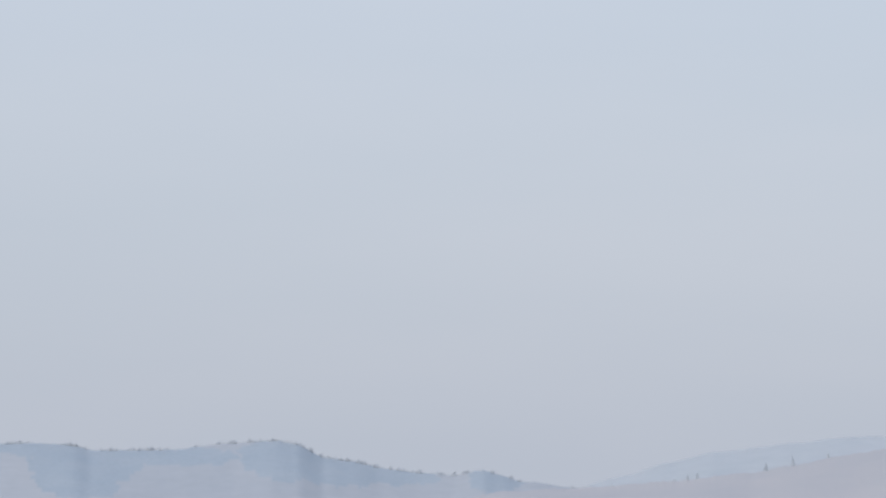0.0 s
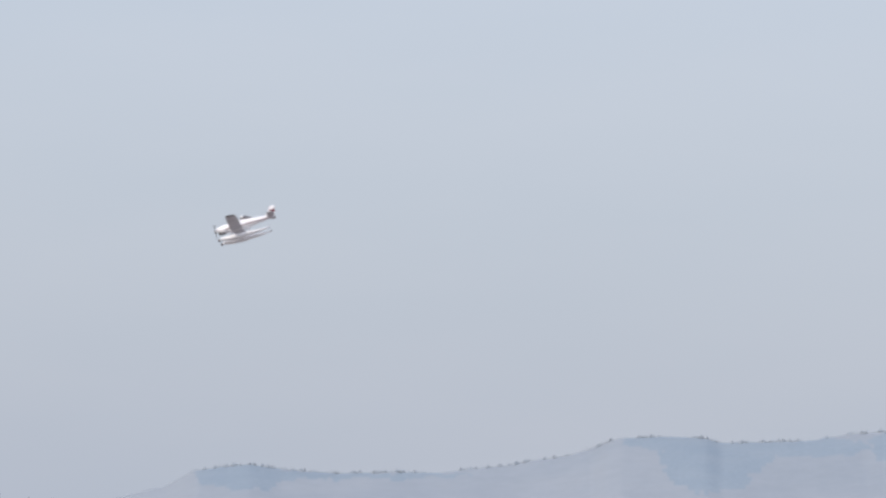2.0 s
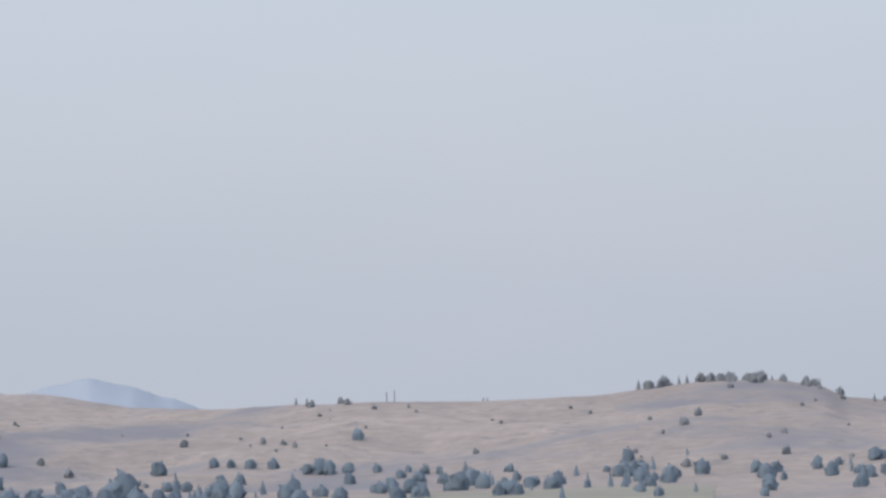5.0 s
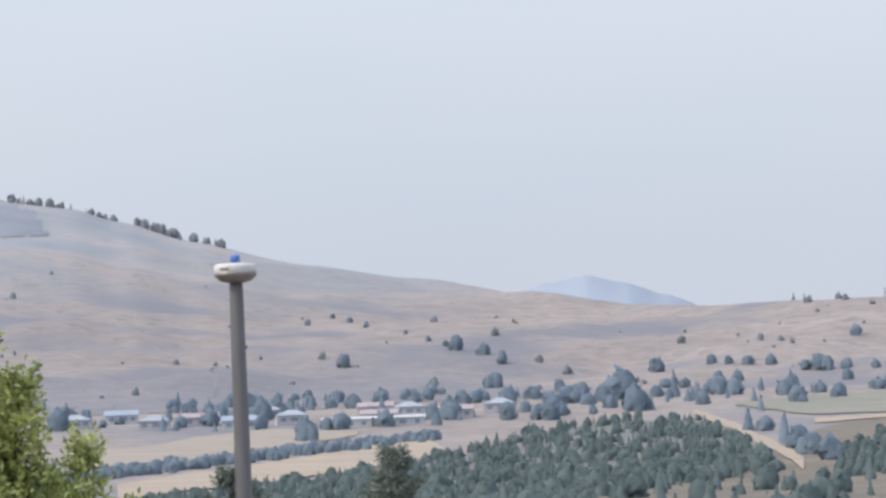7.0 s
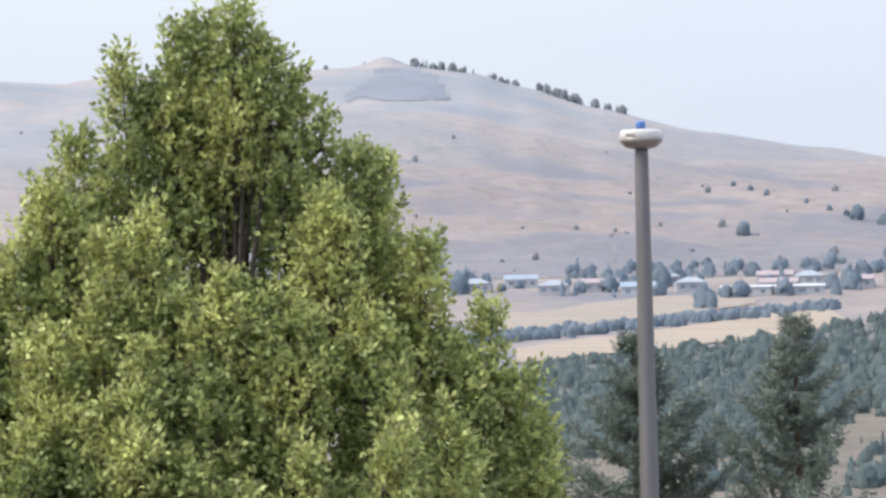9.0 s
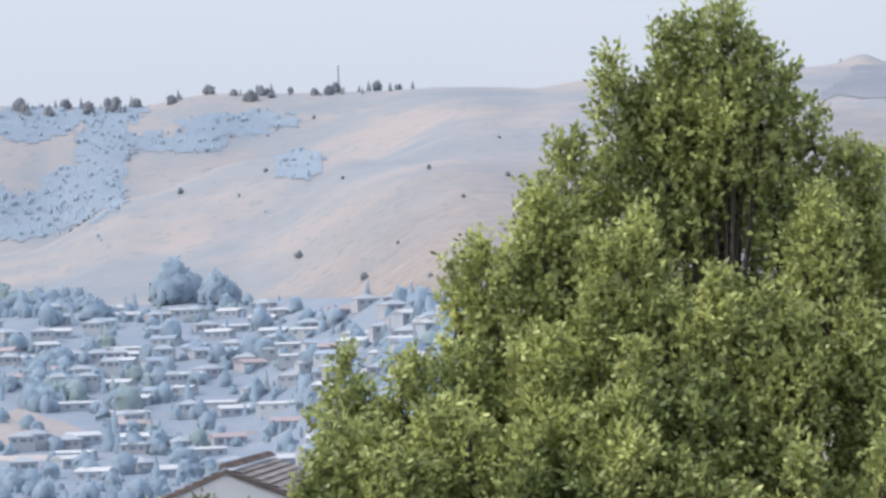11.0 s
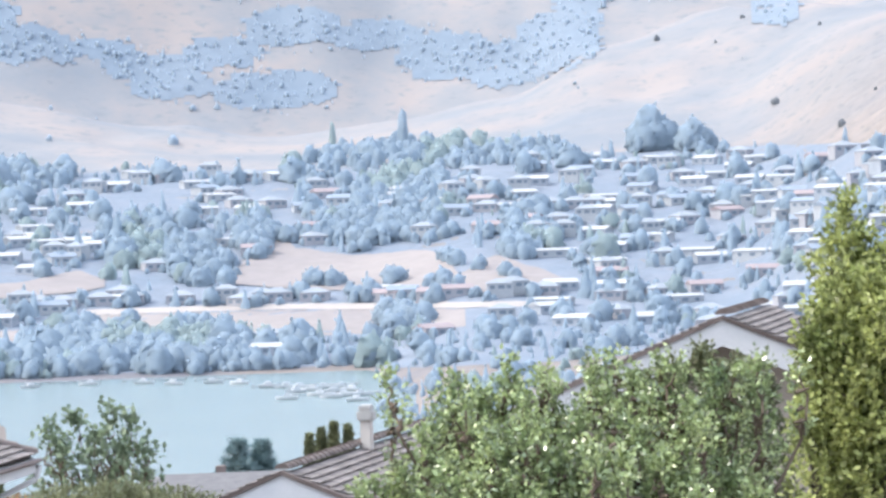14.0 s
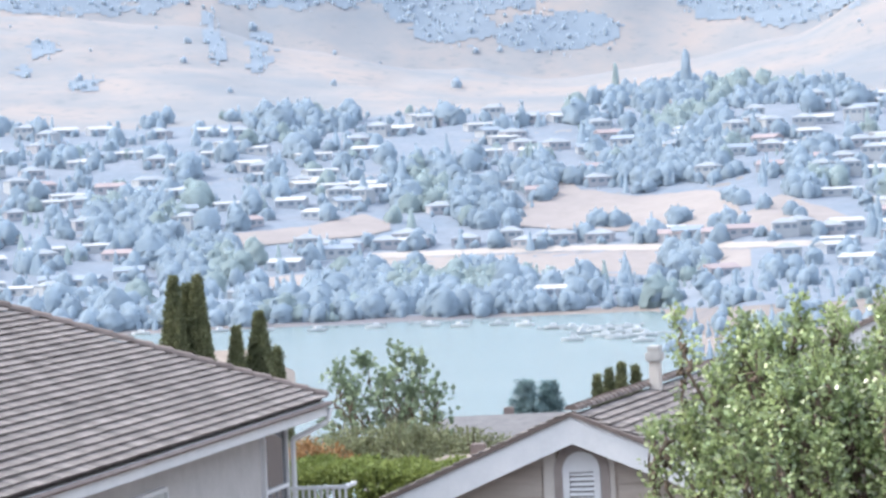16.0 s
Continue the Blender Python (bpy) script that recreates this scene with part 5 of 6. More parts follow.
draped("bank_1", [(-54.5, -0.8, -0.74), (-54.2, -0.86, -0.52), (-53.6, -0.92, -0.08), (-53.35, -0.95, -0.32), (-52.5, -1.0, -0.46), (-51.35, -1.05, -0.41), (-51.0, -1.08, -0.58), (-50.9, -1.1, -0.8), (-50.3, -1.1, -0.53), (-49.7, -1.08, -0.73), (-49.25, -1.0, -0.92)], bare, "bare tan cut bank above the road", lift=0.5, category="bank")
draped("bank_2", [(-57.0, -1.36, -1.34), (-56.4, -1.45, -1.24), (-55, -1.62, -1.25), (-53.6, -1.66, -1.26), (-52, -1.66, -1.3), (-50.8, -1.6, -1.33)], bare, "bare tan slope below the dirt road", lift=0.2, category="bank")
draped("bank_3", [(-59.6, -0.95, -0.85), (-58.6, -0.98, -0.75), (-57.6, -0.92, -0.7), (-56.7, -0.88, -0.55), (-56.3, -0.82, -0.7)], bare, "bare tan slope among the houses", lift=0.5, category="bank")
draped("bank_4", [(-58.2, -1.6, -1.45), (-57.2, -1.62, -1.42), (-56.2, -1.6, -1.48)], bare, "small bare patch above the shore", lift=0.5, category="bank")

orchard_grass = material("orchard_grass", (0.098, 0.089, 0.074), (0.160, 0.134, 0.106), scale=0.05, fine=0.25, rough=0.95)
draped("orchard_ground", [(-37, -2.6, -1.7), (-34.6, -2.6, -1.66), (-31.9, -2.6, -1.45), (-30.2, -2.6, -1.05), (-28.9, -2.6, -0.72), (-27.6, -2.6, -0.47), (-26.5, -2.6, -0.37), (-25.6, -2.4, -0.22), (-25.3, -2.3, 0.1), (-24.2, -1.9, 0.42), (-22.8, -1.9, 0.52), (-20, -1.9, 0.5), (-17, -1.9, 0.4)], orchard_grass, "patchy dry grass and weeds of the orchard", lift=0.1, steps=50)
# Garden ground with the town's haze put into its blue tone.
gardens = material("hazed_gardens", (0.152, 0.190, 0.242), (0.195, 0.220, 0.264), scale=0.03, fine=0.2, rough=0.95)
draped("gardens", [(-66, -2.19, 0.9), (-60, -2.2, 0.92), (-57, -2.2, 0.95), (-52.4, -2.2, 0.9), (-50, -2.2, 0.98), (-46, -2.0, 1.02), (-43.2, -1.0, 1.0)], gardens, "leafy gardens and streets between the houses, haze-tinted blue", lift=0.12, steps=60, category="gardens")

OPEN = [[(-54.6, -1.0), (-53.6, -0.25), (-51.0, -0.38), (-49.0, -0.8), (-49.2, -1.0)], [(-56.7, -1.7), (-56.7, -1.14), (-49.3, -1.2), (-50.8, -1.7)], [(-59.7, -1.0), (-58.5, -0.7), (-56.4, -0.5), (-56.2, -0.95)], [(-58.3, -1.66), (-58.2, -1.4), (-56.2, -1.4), (-56.2, -1.66)]]
TOWN_GROVES = [(-51.71, 0.27, 0.77, 0.53), (-52.43, -0.12, 0.65, 0.3), (-49.8, -0.29, 0.47, 0.33), (-51.09, 1.03, 1.95, 0.22), (-54.81, -1.84, 0.65, 0.36), (-54.93, -0.54, 0.53, 0.33), (-54.0, -0.05, 0.36, 0.3),
               (-51.67, -1.62, 0.36, 0.18), (-57.72, 0.86, 0.62, 0.27), (-55.82, -0.23, 0.65, 0.33), (-56.48, -1.77, 1.07, 0.33), (-59.17, -1.29, 0.65, 0.41), (-60.2, -0.54, 0.77, 0.36)]
TOWN_GROVES = [oval(*o) for o in TOWN_GROVES]
WOOD = [[(-35.2, -0.45), (-34.6, -0.36), (-31.9, -0.09), (-30.2, 0.15), (-28.9, 0.5), (-27.6, 0.62), (-26.5, 0.6), (-25.5, 0.15), (-25.2, -0.3), (-26.5, -0.45), (-28.2, -0.6), (-29.5, -0.9), (-31, -1.6), (-35.5, -1.8)],
        [(-24.2, 0.02), (-23.3, 0.4), (-22.6, 0.4), (-21.9, -0.1), (-22.0, -0.3), (-24.2, -0.2)], [(-22.25, 0.55), (-20.4, 0.56), (-18.6, 0.5), (-18.6, 0.05), (-20.5, -0.05)]]
UPPER_WOODS = [(-54.05, 3.91, 1.13, 0.35), (-54.34, 2.71, 0.65, 0.24), (-53.3, 3.08, 0.78, 0.31), (-52.09, 2.92, 0.78, 0.24), (-50.98, 2.59, 0.78, 0.37), (-50.03, 2.44, 0.83, 0.37), (-49.24, 2.72, 0.7, 0.43),
               (-48.87, 3.41, 0.43, 0.52), (-48.77, 4.01, 0.52, 0.35), (-49.99, 3.82, 0.7, 0.28), (-47.91, 3.47, 0.96, 0.17), (-46.78, 3.74, 0.96, 0.19), (-53.58, 2.12, 1.0, 0.31), (-45.88, 3.09, 0.39, 0.23)]
LOWER_WOODS = [(-58.12, 3.41, 0.7, 0.24), (-57.36, 3.08, 0.52, 0.17), (-56.6, 2.85, 0.7, 0.17), (-55.91, 2.65, 0.35, 0.28), (-55.15, 2.2, 0.7, 0.17), (-58.92, 2.45, 0.17, 0.26), (-58.83, 2.06, 0.15, 0.21),
               (-58.15, 2.16, 0.21, 0.17), (-58.21, 1.86, 0.17, 0.19), (-60.9, 1.63, 0.24, 0.11), (-61.47, 2.21, 0.26, 0.12), (-60.62, 2.91, 1.57, 0.23), (-57.77, 2.88, 1.04, 0.21), (-55.36, 2.52, 0.87, 0.23),
               (-61.79, 1.86, 0.17, 0.07)]
SLOPES = [oval(*o) for o in UPPER_WOODS + LOWER_WOODS]
COPSE = [(-37.84, 3.83), (-37.44, 4.19), (-37.13, 4.44), (-36.74, 4.37), (-36.36, 4.02), (-36.25, 3.77)]


def patch(name, outlines, mat, label, lo, lift=0.4, category="forest floor"):
    """A patch that covers the outlines and lies on the ground."""
    poly = [p for o in outlines for p in o]
    dt, du = 0.09, 0.035
    t0, u0 = min(p[0] for p in poly), min(p[1] for p in poly)
    n, m = int((max(p[0] for p in poly) - t0) / dt) + 1, int((max(p[1] for p in poly) - u0) / du) + 1
    verts, faces, spot = [], [], {}

    def vert(i, j):
        if (i, j) not in spot:
            t, u = t0 + dt * i, u0 + du * j
            r = meet(t, min(u, curve_at(SKYLINE, t) - 0.02), lo)
            if r is None:
                return None
            p = at(t, r)
            spot[i, j] = len(verts)
            verts.append((p.x, p.y, land(t, r) + lift))
        return spot[i, j]

    for i in range(n):
        for j in range(m):
            t, u = t0 + dt * (i + 0.5), u0 + du * (j + 0.5)
            a, b = t + 0.14 * fbm(t * 3, u * 7), u + 0.1 * fbm(t * 3 + 9, u * 7)
            if any(inside(o, a, b) for o in outlines):
                q = [vert(i, j), vert(i + 1, j), vert(i + 1, j + 1), vert(i, j + 1)]
                if None not in q and len({round(Vector(verts[a]).length / 90) for a in q}) < 3:
                    faces.append(q)
    ob = new(name, mesh_of(name, verts, faces, mat, True))
    tagged(ob, label, category, kind="structure")


# Forest ground takes the same painted haze blue as its trees.
hazed_slope_floor = material("hazed_slope_floor", (0.162, 0.205, 0.258), (0.190, 0.230, 0.280), scale=0.012, fine=0.15, rough=0.95)
# Stands for the hilltop copse as a whole, with haze blue in its colour.
copse = material("hazed_copse_floor", (0.150, 0.165, 0.196), (0.176, 0.186, 0.212), scale=0.03, fine=0.12, rough=0.95)
patch("forest_floor", SLOPES, hazed_slope_floor, "floor of the hillside forest, haze blue put into its colour", 1700)
patch("forest_floor", [COPSE], copse, "hilltop copse as a ground patch, haze-tinted blue", 1700)


VALLEY_TREES = [(-27.5, 0.91, 0.48), (-27.34, 0.73, 0.39), (-26.72, 0.92, 0.43), (-26.07, 0.93, 0.26), (-25.81, 0.92, 0.28), (-26.97, 1.32, 0.22), (-24.94, 0.97, 0.33), (-24.5, 1.25, 0.26),
                (-24.37, 1.23, 0.24), (-24.71, 1.26, 0.17), (-24.07, 1.26, 0.16), (-23.64, 1.24, 0.14), (-23.16, 1.22, 0.12), (-22.69, 1.17, 0.14), (-22.4, 0.91, 0.3), (-23.91, 1.74, 0.19),
                (-28.6, 0.65, 0.35), (-28.82, 0.66, 0.26), (-29.29, 0.68, 0.3), (-30.38, 0.64, 0.39), (-32.42, 0.47, 0.35), (-29.76, 0.96, 0.22)]
VALLEY_SHRUBS = [(-30.03, 1.77, 0.26), (-29.6, 1.69, 0.19), (-29.34, 1.55, 0.22), (-29.45, 1.17, 0.26), (-25.62, 0.35, 0.39), (-25.36, 0.34, 0.26), (-25.07, 0.15, 0.48), (-24.86, 0.06, 0.39),
                 (-24.65, -0.04, 0.35), (-24.39, -0.14, 0.43), (-22.72, -0.29, 0.3), (-31.77, 1.59, 0.22), (-26.14, 1.41, 0.16), (-25.88, 1.4, 0.14), (-25.58, 1.37, 0.16), (-25.23, 1.35, 0.17),
                 (-31.91, 2.34, 0.09), (-31.66, 2.27, 0.09), (-31.4, 2.19, 0.1), (-30.8, 2.05, 0.09), (-30.46, 1.93, 0.1), (-30.2, 1.85, 0.1), (-33.26, 1.03, 0.26)]


def build_far():
    rng = random.Random(77)
    slopes, town, green, plant, hedges, shrubs = [], [], [], [], [], []

    def put(out, t, up, h, kind, lo=320.0):
        r = meet(t, up, lo)
        if r:
            r += rng.uniform(-9, 9)
            out.append((tuple(at(t, r, land(t, r) - 0.08 * h)), h, kind))

    for poly in SLOPES:
        xs, ys = [p[0] for p in poly], [p[1] for p in poly]
        for _ in range(int(120 * (max(xs) - min(xs)) * (max(ys) - min(ys)))):
            t, u = rng.uniform(min(xs), max(xs)), rng.uniform(min(ys), max(ys))
            if inside(poly, t, u):
                put(slopes, t, u, rng.uniform(1.6, 3.8), rng.choice(("cone", "round", "cone")), 1700)
    # town trees: thick groves, and single trees between the houses
    for poly in TOWN_GROVES:
        xs, ys = [p[0] for p in poly], [p[1] for p in poly]
        for _ in range(int(200 * (max(xs) - min(xs)) * (max(ys) - min(ys)))):
            t, u = rng.uniform(min(xs), max(xs)), rng.uniform(min(ys), max(ys))
            if inside(poly, t, u):
                put(green if fbm(t * 1.3, u * 2.0, 2) > 0.25 else town, t, u, rng.uniform(4, 9.5), rng.choice(("round", "round", "cone")), 1290)
    for _ in range(4700):
        t, u = rng.uniform(-64, -42.5), rng.uniform(-2.14, 1.02)
        if t > -52.2 and rng.random() < 0.35:
            u = rng.uniform(-3.2, -1.6)
        if any(inside(p, t, u) for p in OPEN):
            continue
        if fbm(t * 1.5, u * 3.0, 3) < -0.05 and u > -1.7:
            continue
        put(green if fbm(t * 1.3, u * 2.0, 2) > 0.3 else town, t, u, rng.choice((2.5, 3, 3.5, 4, 4, 5, 6, 7, 8, 11)) * rng.uniform(0.8, 1.2) * (0.6 if t > -52.2 and u < -1.6 else 1.0), rng.choice(("round", "round", "round", "cone", "cone")), 700 if t > -52.2 else 1290)
    for t, u in ((-51.2, -0.95), (-52.7, -0.85), (-50.6, -0.7), (-53.1, -0.9), (-51.9, -0.9), (-50.1, -0.9), (-51.0, -0.6)):
        for _ in range(3):
            put(town, t + rng.uniform(-0.12, 0.12), u, rng.uniform(4, 8), "round", 1290)
    for _ in range(90):
        put(town, rng.uniform(-64, -52.4), rng.uniform(-2.17, -1.75), rng.uniform(5, 10), "round", 1290)
    # the water's edge
    for _ in range(150):
        t = rng.uniform(-64, -52.2)
        r = 1200.0
        while land(t, r) < 0.5 and r < 1700:
            r += 4
        r += rng.uniform(0, 14)
        town.append((tuple(at(t, r, land(t, r) - 0.3)), rng.choice((2, 2.5, 3, 4, 5, 7)), "round"))
    # young forest
    for poly, n in zip(WOOD, (3000, 190, 300)):
        xs, ys = [p[0] for p in poly], [p[1] for p in poly]
        k = 0
        for _ in range(n * 12):
            if k >= n:
                break
            t, u = rng.uniform(min(xs), max(xs)), rng.uniform(min(ys), max(ys))
            if inside(poly, t, u) and fbm(t * 5, u * 9, 3) > -0.35:
                put(plant, t, u, rng.uniform(1.9, 3.3), rng.choice(("cone", "round", "cone")), 380)
                k += 1
    # orchard rows and the taller trees of the valley
    for i in range(9):
        for j in range(16):
            put(plant, -24.3 + 0.15 * j + 0.02 * i, -0.45 + 0.06 * i + 0.018 * j, 2.2, "round", 380)
    for _ in range(460):
        t = rng.uniform(-34, -24)
        u = rng.uniform(-2.4, -0.6)
        if fbm(t * 2, u * 4, 2) > -0.1:
            put(plant, t, u, rng.uniform(1.0, 2.8), rng.choice(("cone", "round")), 330)
    for _ in range(70):
        t = rng.uniform(-30.5, -22)
        put(plant, t, rng.uniform(-1.2, -0.35), rng.uniform(3, 5.5), rng.choice(("cone", "round")), 380)
    for _ in range(300):
        t = rng.uniform(-38, -15)
        u = 0.98 + 0.1 * rng.gauss(0, 1) - 0.12 * blend(-30, -26, t) + 0.16 * (t > -27.5) * rng.random()
        if fbm(t * 0.9, 4.0, 2) > -0.2:
            put(hedges, t, u, rng.uniform(3, 6.5), rng.choice(("round", "round", "cone")), 700)
    for i in range(120):
        t = -36 + 5.6 * i / 119
        put(hedges, t, 0.08 + 0.075 * (t + 35) + rng.gauss(0, 0.02), rng.uniform(2.5, 3.6), "round", 500)
    for k, (t, u, h) in enumerate(VALLEY_TREES + VALLEY_SHRUBS):
        r = meet(t, u, 380)
        if r:
            hedges.append((tuple(at(t, r, land(t, r) - 0.3)), r * math.tan(radians(h)), "cone" if k in (2, 6, 19, 26, 28) else "round"))
    # shrubs over the open hills
    for _ in range(260):
        t = rng.uniform(-48, -11)
        top = curve_at(SKYLINE, t)
        u = 1.1 + (top - 1.15) * rng.random() ** 1.2
        if u < top - 0.04 and fbm(t * 1.2, u * 3, 2) > -0.1:
            put(shrubs, t, u, rng.choice((0.9, 1.2, 1.5, 2, 2, 2.6, 4)), "round", 1250)
    for _ in range(18):
        t = rng.uniform(-63, -48)
        put(slopes, t, 1.15 + 1.4 * rng.random(), rng.choice((1.5, 2, 3, 4, 6)), "round", 1800)
    # trees on the skylines
    for t0, t1, n, h in ((-36.9, -35.2, 20, 6), (-34.9, -34.0, 16, 7), (-33.9, -33.5, 7, 6), (-19.6, -16.8, 40, 5), (-16.6, -15.2, 9, 4.5), (-25, -23.9, 7, 4), (-22.1, -21.9, 2, 4), (-13.4, -12.8, 6, 5),
                         (-47.3, -44.0, 34, 7), (-51.6, -47.5, 40, 8), (-53.5, -51.6, 30, 9), (-39, -37.3, 5, 4)):
        for _ in range(n):
            t = rng.uniform(t0, t1)
            r = 2000 + 800 * blend(-23.5, -31, t) - rng.uniform(0, 40)
            shrubs.append((tuple(at(t, r, land(t, r) - 0.4)), h * rng.uniform(0.5, 1.2), rng.choice(("cone", "round"))))
    ridge = []
    for _ in range(420):
        t = rng.uniform(-13.6, 1.2)
        if fbm(t * 1.4, 2.0, 2) > -0.25:
            u = curve_at(MOUNT, t)
            ridge.append((tuple(at(t, 4300, EYE_Z + 4300 * math.tan(radians(u)) - 3)), rng.uniform(3, 6.5), rng.choice(("cone", "round", "round"))))
    for t, u, h in ((1.99, 2.34, 5), (2.6, 2.39, 5), (3.55, 2.46, 6), (3.75, 2.47, 8), (3.9, 2.48, 9), (4.95, 2.62, 10), (5.36, 2.7, 10), (5.9, 2.8, 9)):
        ridge.append((tuple(at(t, 3700, EYE_Z + 3700 * math.tan(radians(u)) - 2)), h, "cone"))
    woods("ridge_trees", ridge, hazed_ridge_leaf, "haze-tinted trees along the far ridge", 12)
    woods("hillside_trees", slopes, hazed_slope_leaf, "haze-tinted blue forest in the folds of the hills", 1)
    woods("town_trees", town, hazed_leaf, "trees between the houses, haze blue put into their green", 2)
    woods("town_trees", green, hazed_leaf_green, "lighter trees between the houses, haze put into their green", 3)
    woods("young_forest", plant, mid_leaf, "dense young forest of dark blue-green trees", 4)
    woods("valley_trees", hedges, hazed_valley_leaf, "trees and hedgerows along the valley road", 5)
    woods("hill_shrubs", shrubs, hazed_shrub_leaf, "scattered haze-tinted dark shrubs and small trees on dry hills", 6, "shrubs")


build_far()
one_tree("poplar_tree", -51.66, 1.19, 1.79, "column", hazed_leaf, "tall narrow poplar above the town", 1)
one_tree("poplar_tree", -52.74, 1.19, 1.62, "column", hazed_leaf_green, "pale poplar above the town", 2, fat=1.6)
one_tree("large_tree", -47.86, 1.0, 1.72, "round", hazed_leaf, "very large round tree at the top of the town", 3, fat=1.25)
one_tree("large_tree", -47.2, 1.0, 1.5, "round", hazed_leaf, "large round tree at the top of the town", 4, fat=1.1)
one_tree("large_tree", -57.9, 0.75, 1.2, "round", hazed_leaf, "large spreading tree among the houses", 5, fat=1.7)
one_tree("large_tree", -52.0, -1.5, -1.1, "round", hazed_leaf, "dark round tree on the bare slope", 6, fat=1.3)

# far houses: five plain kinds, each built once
# Wall and roof colours are paled and blued to hold the haze.
hazed_wall_kinds = [material("house_wall", (0.305, 0.338, 0.386), (0.360, 0.386, 0.431), scale=0.4, rough=0.9), material("house_wall_tan", (0.321, 0.321, 0.350), (0.369, 0.369, 0.397), scale=0.4, rough=0.9), material("house_wall_white", (0.348, 0.369, 0.397), (0.397, 0.414, 0.439), scale=0.4, rough=0.9)]
hazed_roof_kinds = [material("roof_white", (0.345, 0.358, 0.378), (0.395, 0.405, 0.420), scale=0.3, rough=0.7), material("roof_grey", (0.242, 0.271, 0.311), (0.290, 0.319, 0.355), scale=0.3, fine=0.1, rough=0.9), material("roof_blue", (0.213, 0.255, 0.315), (0.255, 0.298, 0.357), scale=0.3, fine=0.1, rough=0.9), material("roof_red", (0.274, 0.230, 0.245), (0.310, 0.263, 0.270), scale=0.3, fine=0.1, rough=0.9)]
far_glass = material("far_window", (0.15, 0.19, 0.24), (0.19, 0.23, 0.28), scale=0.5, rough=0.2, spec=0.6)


def town_house(w, d, h, rise, wall, roof, hip, label):
    ob = empty("town_house", (0, 0, -300), label=label, category="house", group="houses across the lake")
    bm = bmesh.new()
    box(bm, -w / 2, w / 2, -d / 2, d / 2, -3.0, h)
    part("wall", bm, wall, ob)
    bm = bmesh.new()
    o = 0.35
    k = d / 2 if hip else 0.0
    vs = [bm.verts.new(p) for p in ((-w / 2 - o, -d / 2 - o, h), (w / 2 + o, -d / 2 - o, h), (w / 2 + o, d / 2 + o, h), (-w / 2 - o, d / 2 + o, h), (-w / 2 - o + k, 0, h + rise), (w / 2 + o - k, 0, h + rise))]
    for f in ((0, 1, 5, 4), (1, 2, 5), (2, 3, 4, 5), (3, 0, 4), (3, 2, 1, 0)):
        bm.faces.new([vs[i] for i in f])
    part("roof", bm, roof, ob)
    for x, ww in ((-w * 0.3, 1.8), (w * 0.05, 2.4), (w * 0.34, 1.6)):
        bm = bmesh.new()
        box(bm, x - ww / 2, x + ww / 2, -d / 2 - 0.06, -d / 2 + 0.02, h - 2.1, h - 0.8)
        part("window", bm, far_glass, ob)
    return ob


kinds = [town_house(13, 8, 2.9, 1.5, hazed_wall_kinds[0], hazed_roof_kinds[0], False, "pale house with a white metal roof in the hillside town"),
         town_house(11, 9, 3.2, 2.0, hazed_wall_kinds[1], hazed_roof_kinds[1], True, "tan house with a grey hip roof in the hillside town"),
         town_house(12, 8, 3.0, 1.8, hazed_wall_kinds[2], hazed_roof_kinds[2], False, "white house with a blue-grey roof in the hillside town"),
         town_house(17, 6, 2.7, 0.9, hazed_wall_kinds[2], hazed_roof_kinds[0], False, "long white mobile home in the hillside town"),
         town_house(10, 8, 5.4, 1.8, hazed_wall_kinds[2], hazed_roof_kinds[1], True, "two-storey white house in the hillside town"),
         town_house(13, 8, 2.9, 1.7, hazed_wall_kinds[1], hazed_roof_kinds[3], False, "low house with a haze-paled red roof in the town")]


HOUSE_SPOTS = []


def place_houses():
    rng = random.Random(5)
    used = set()

    def put(k, t, u, lo=1290.0, twist=None):
        r = meet(t, u, lo)
        if r is None:
            return
        m = pose(*at(t, r, land(t, r)), 0, 0, -t + (rng.uniform(-38, 38) if twist is None else twist))
        HOUSE_SPOTS.append((t, r))
        if k in used:
            copy_thing(kinds[k], m)
        else:
            kinds[k].matrix_basis = m
            used.add(k)

    u = -1.95
    while u < 0.92:
        t = -63.5 + rng.uniform(0, 0.5)
        while t < -43:
            ok = not any(inside(p, t, u) for p in OPEN) and not (t > -52 and u < -1.75)
            if ok and not any(inside(p, t, u) and rng.random() < 0.75 for p in TOWN_GROVES) and rng.random() < (0.44 if t > -52.3 and u > -0.3 else 0.36 if u > -0.4 else 0.2):
                k = rng.choice((0, 0, 1, 2, 3, 3, 4, 5) if rng.random() < 0.5 else (0, 1, 1, 2, 3, 4))
                k = 1 if k == 4 and t > -47.5 else k
                put(k, t, u + rng.uniform(-0.03, 0.03), 1000 if t > -52.2 and u < -1.0 else 1340)
            t += rng.uniform(0.32, 0.6)
        u += 0.1
    for k in range(15):
        put(rng.choice((1, 1, 2, 4, 5)), -57.4 + 0.55 * k + rng.uniform(-0.2, 0.2), -1.06 - 0.006 * k + rng.uniform(-0.03, 0.02), twist=rng.uniform(-14, 14))
    for t, u, k in ((-31.75, 0.66, 3), (-31.25, 0.72, 5), (-30.95, 0.66, 3), (-30.8, 0.8, 1), (-31.3, 0.84, 5), (-32.6, 0.74, 1), (-30.1, 0.74, 5), (-29.4, 0.8, 1), (-35.2, 0.86, 2), (-34.7, 0.74, 1), (-34.0, 0.78, 5), (-33.4, 0.7, 2), (-33.0, 0.84, 1), (-35.9, 0.8, 1), (-2.0, 2.3, 0)):
        put(k, t, u, 900, rng.uniform(-8, 8))


place_houses()


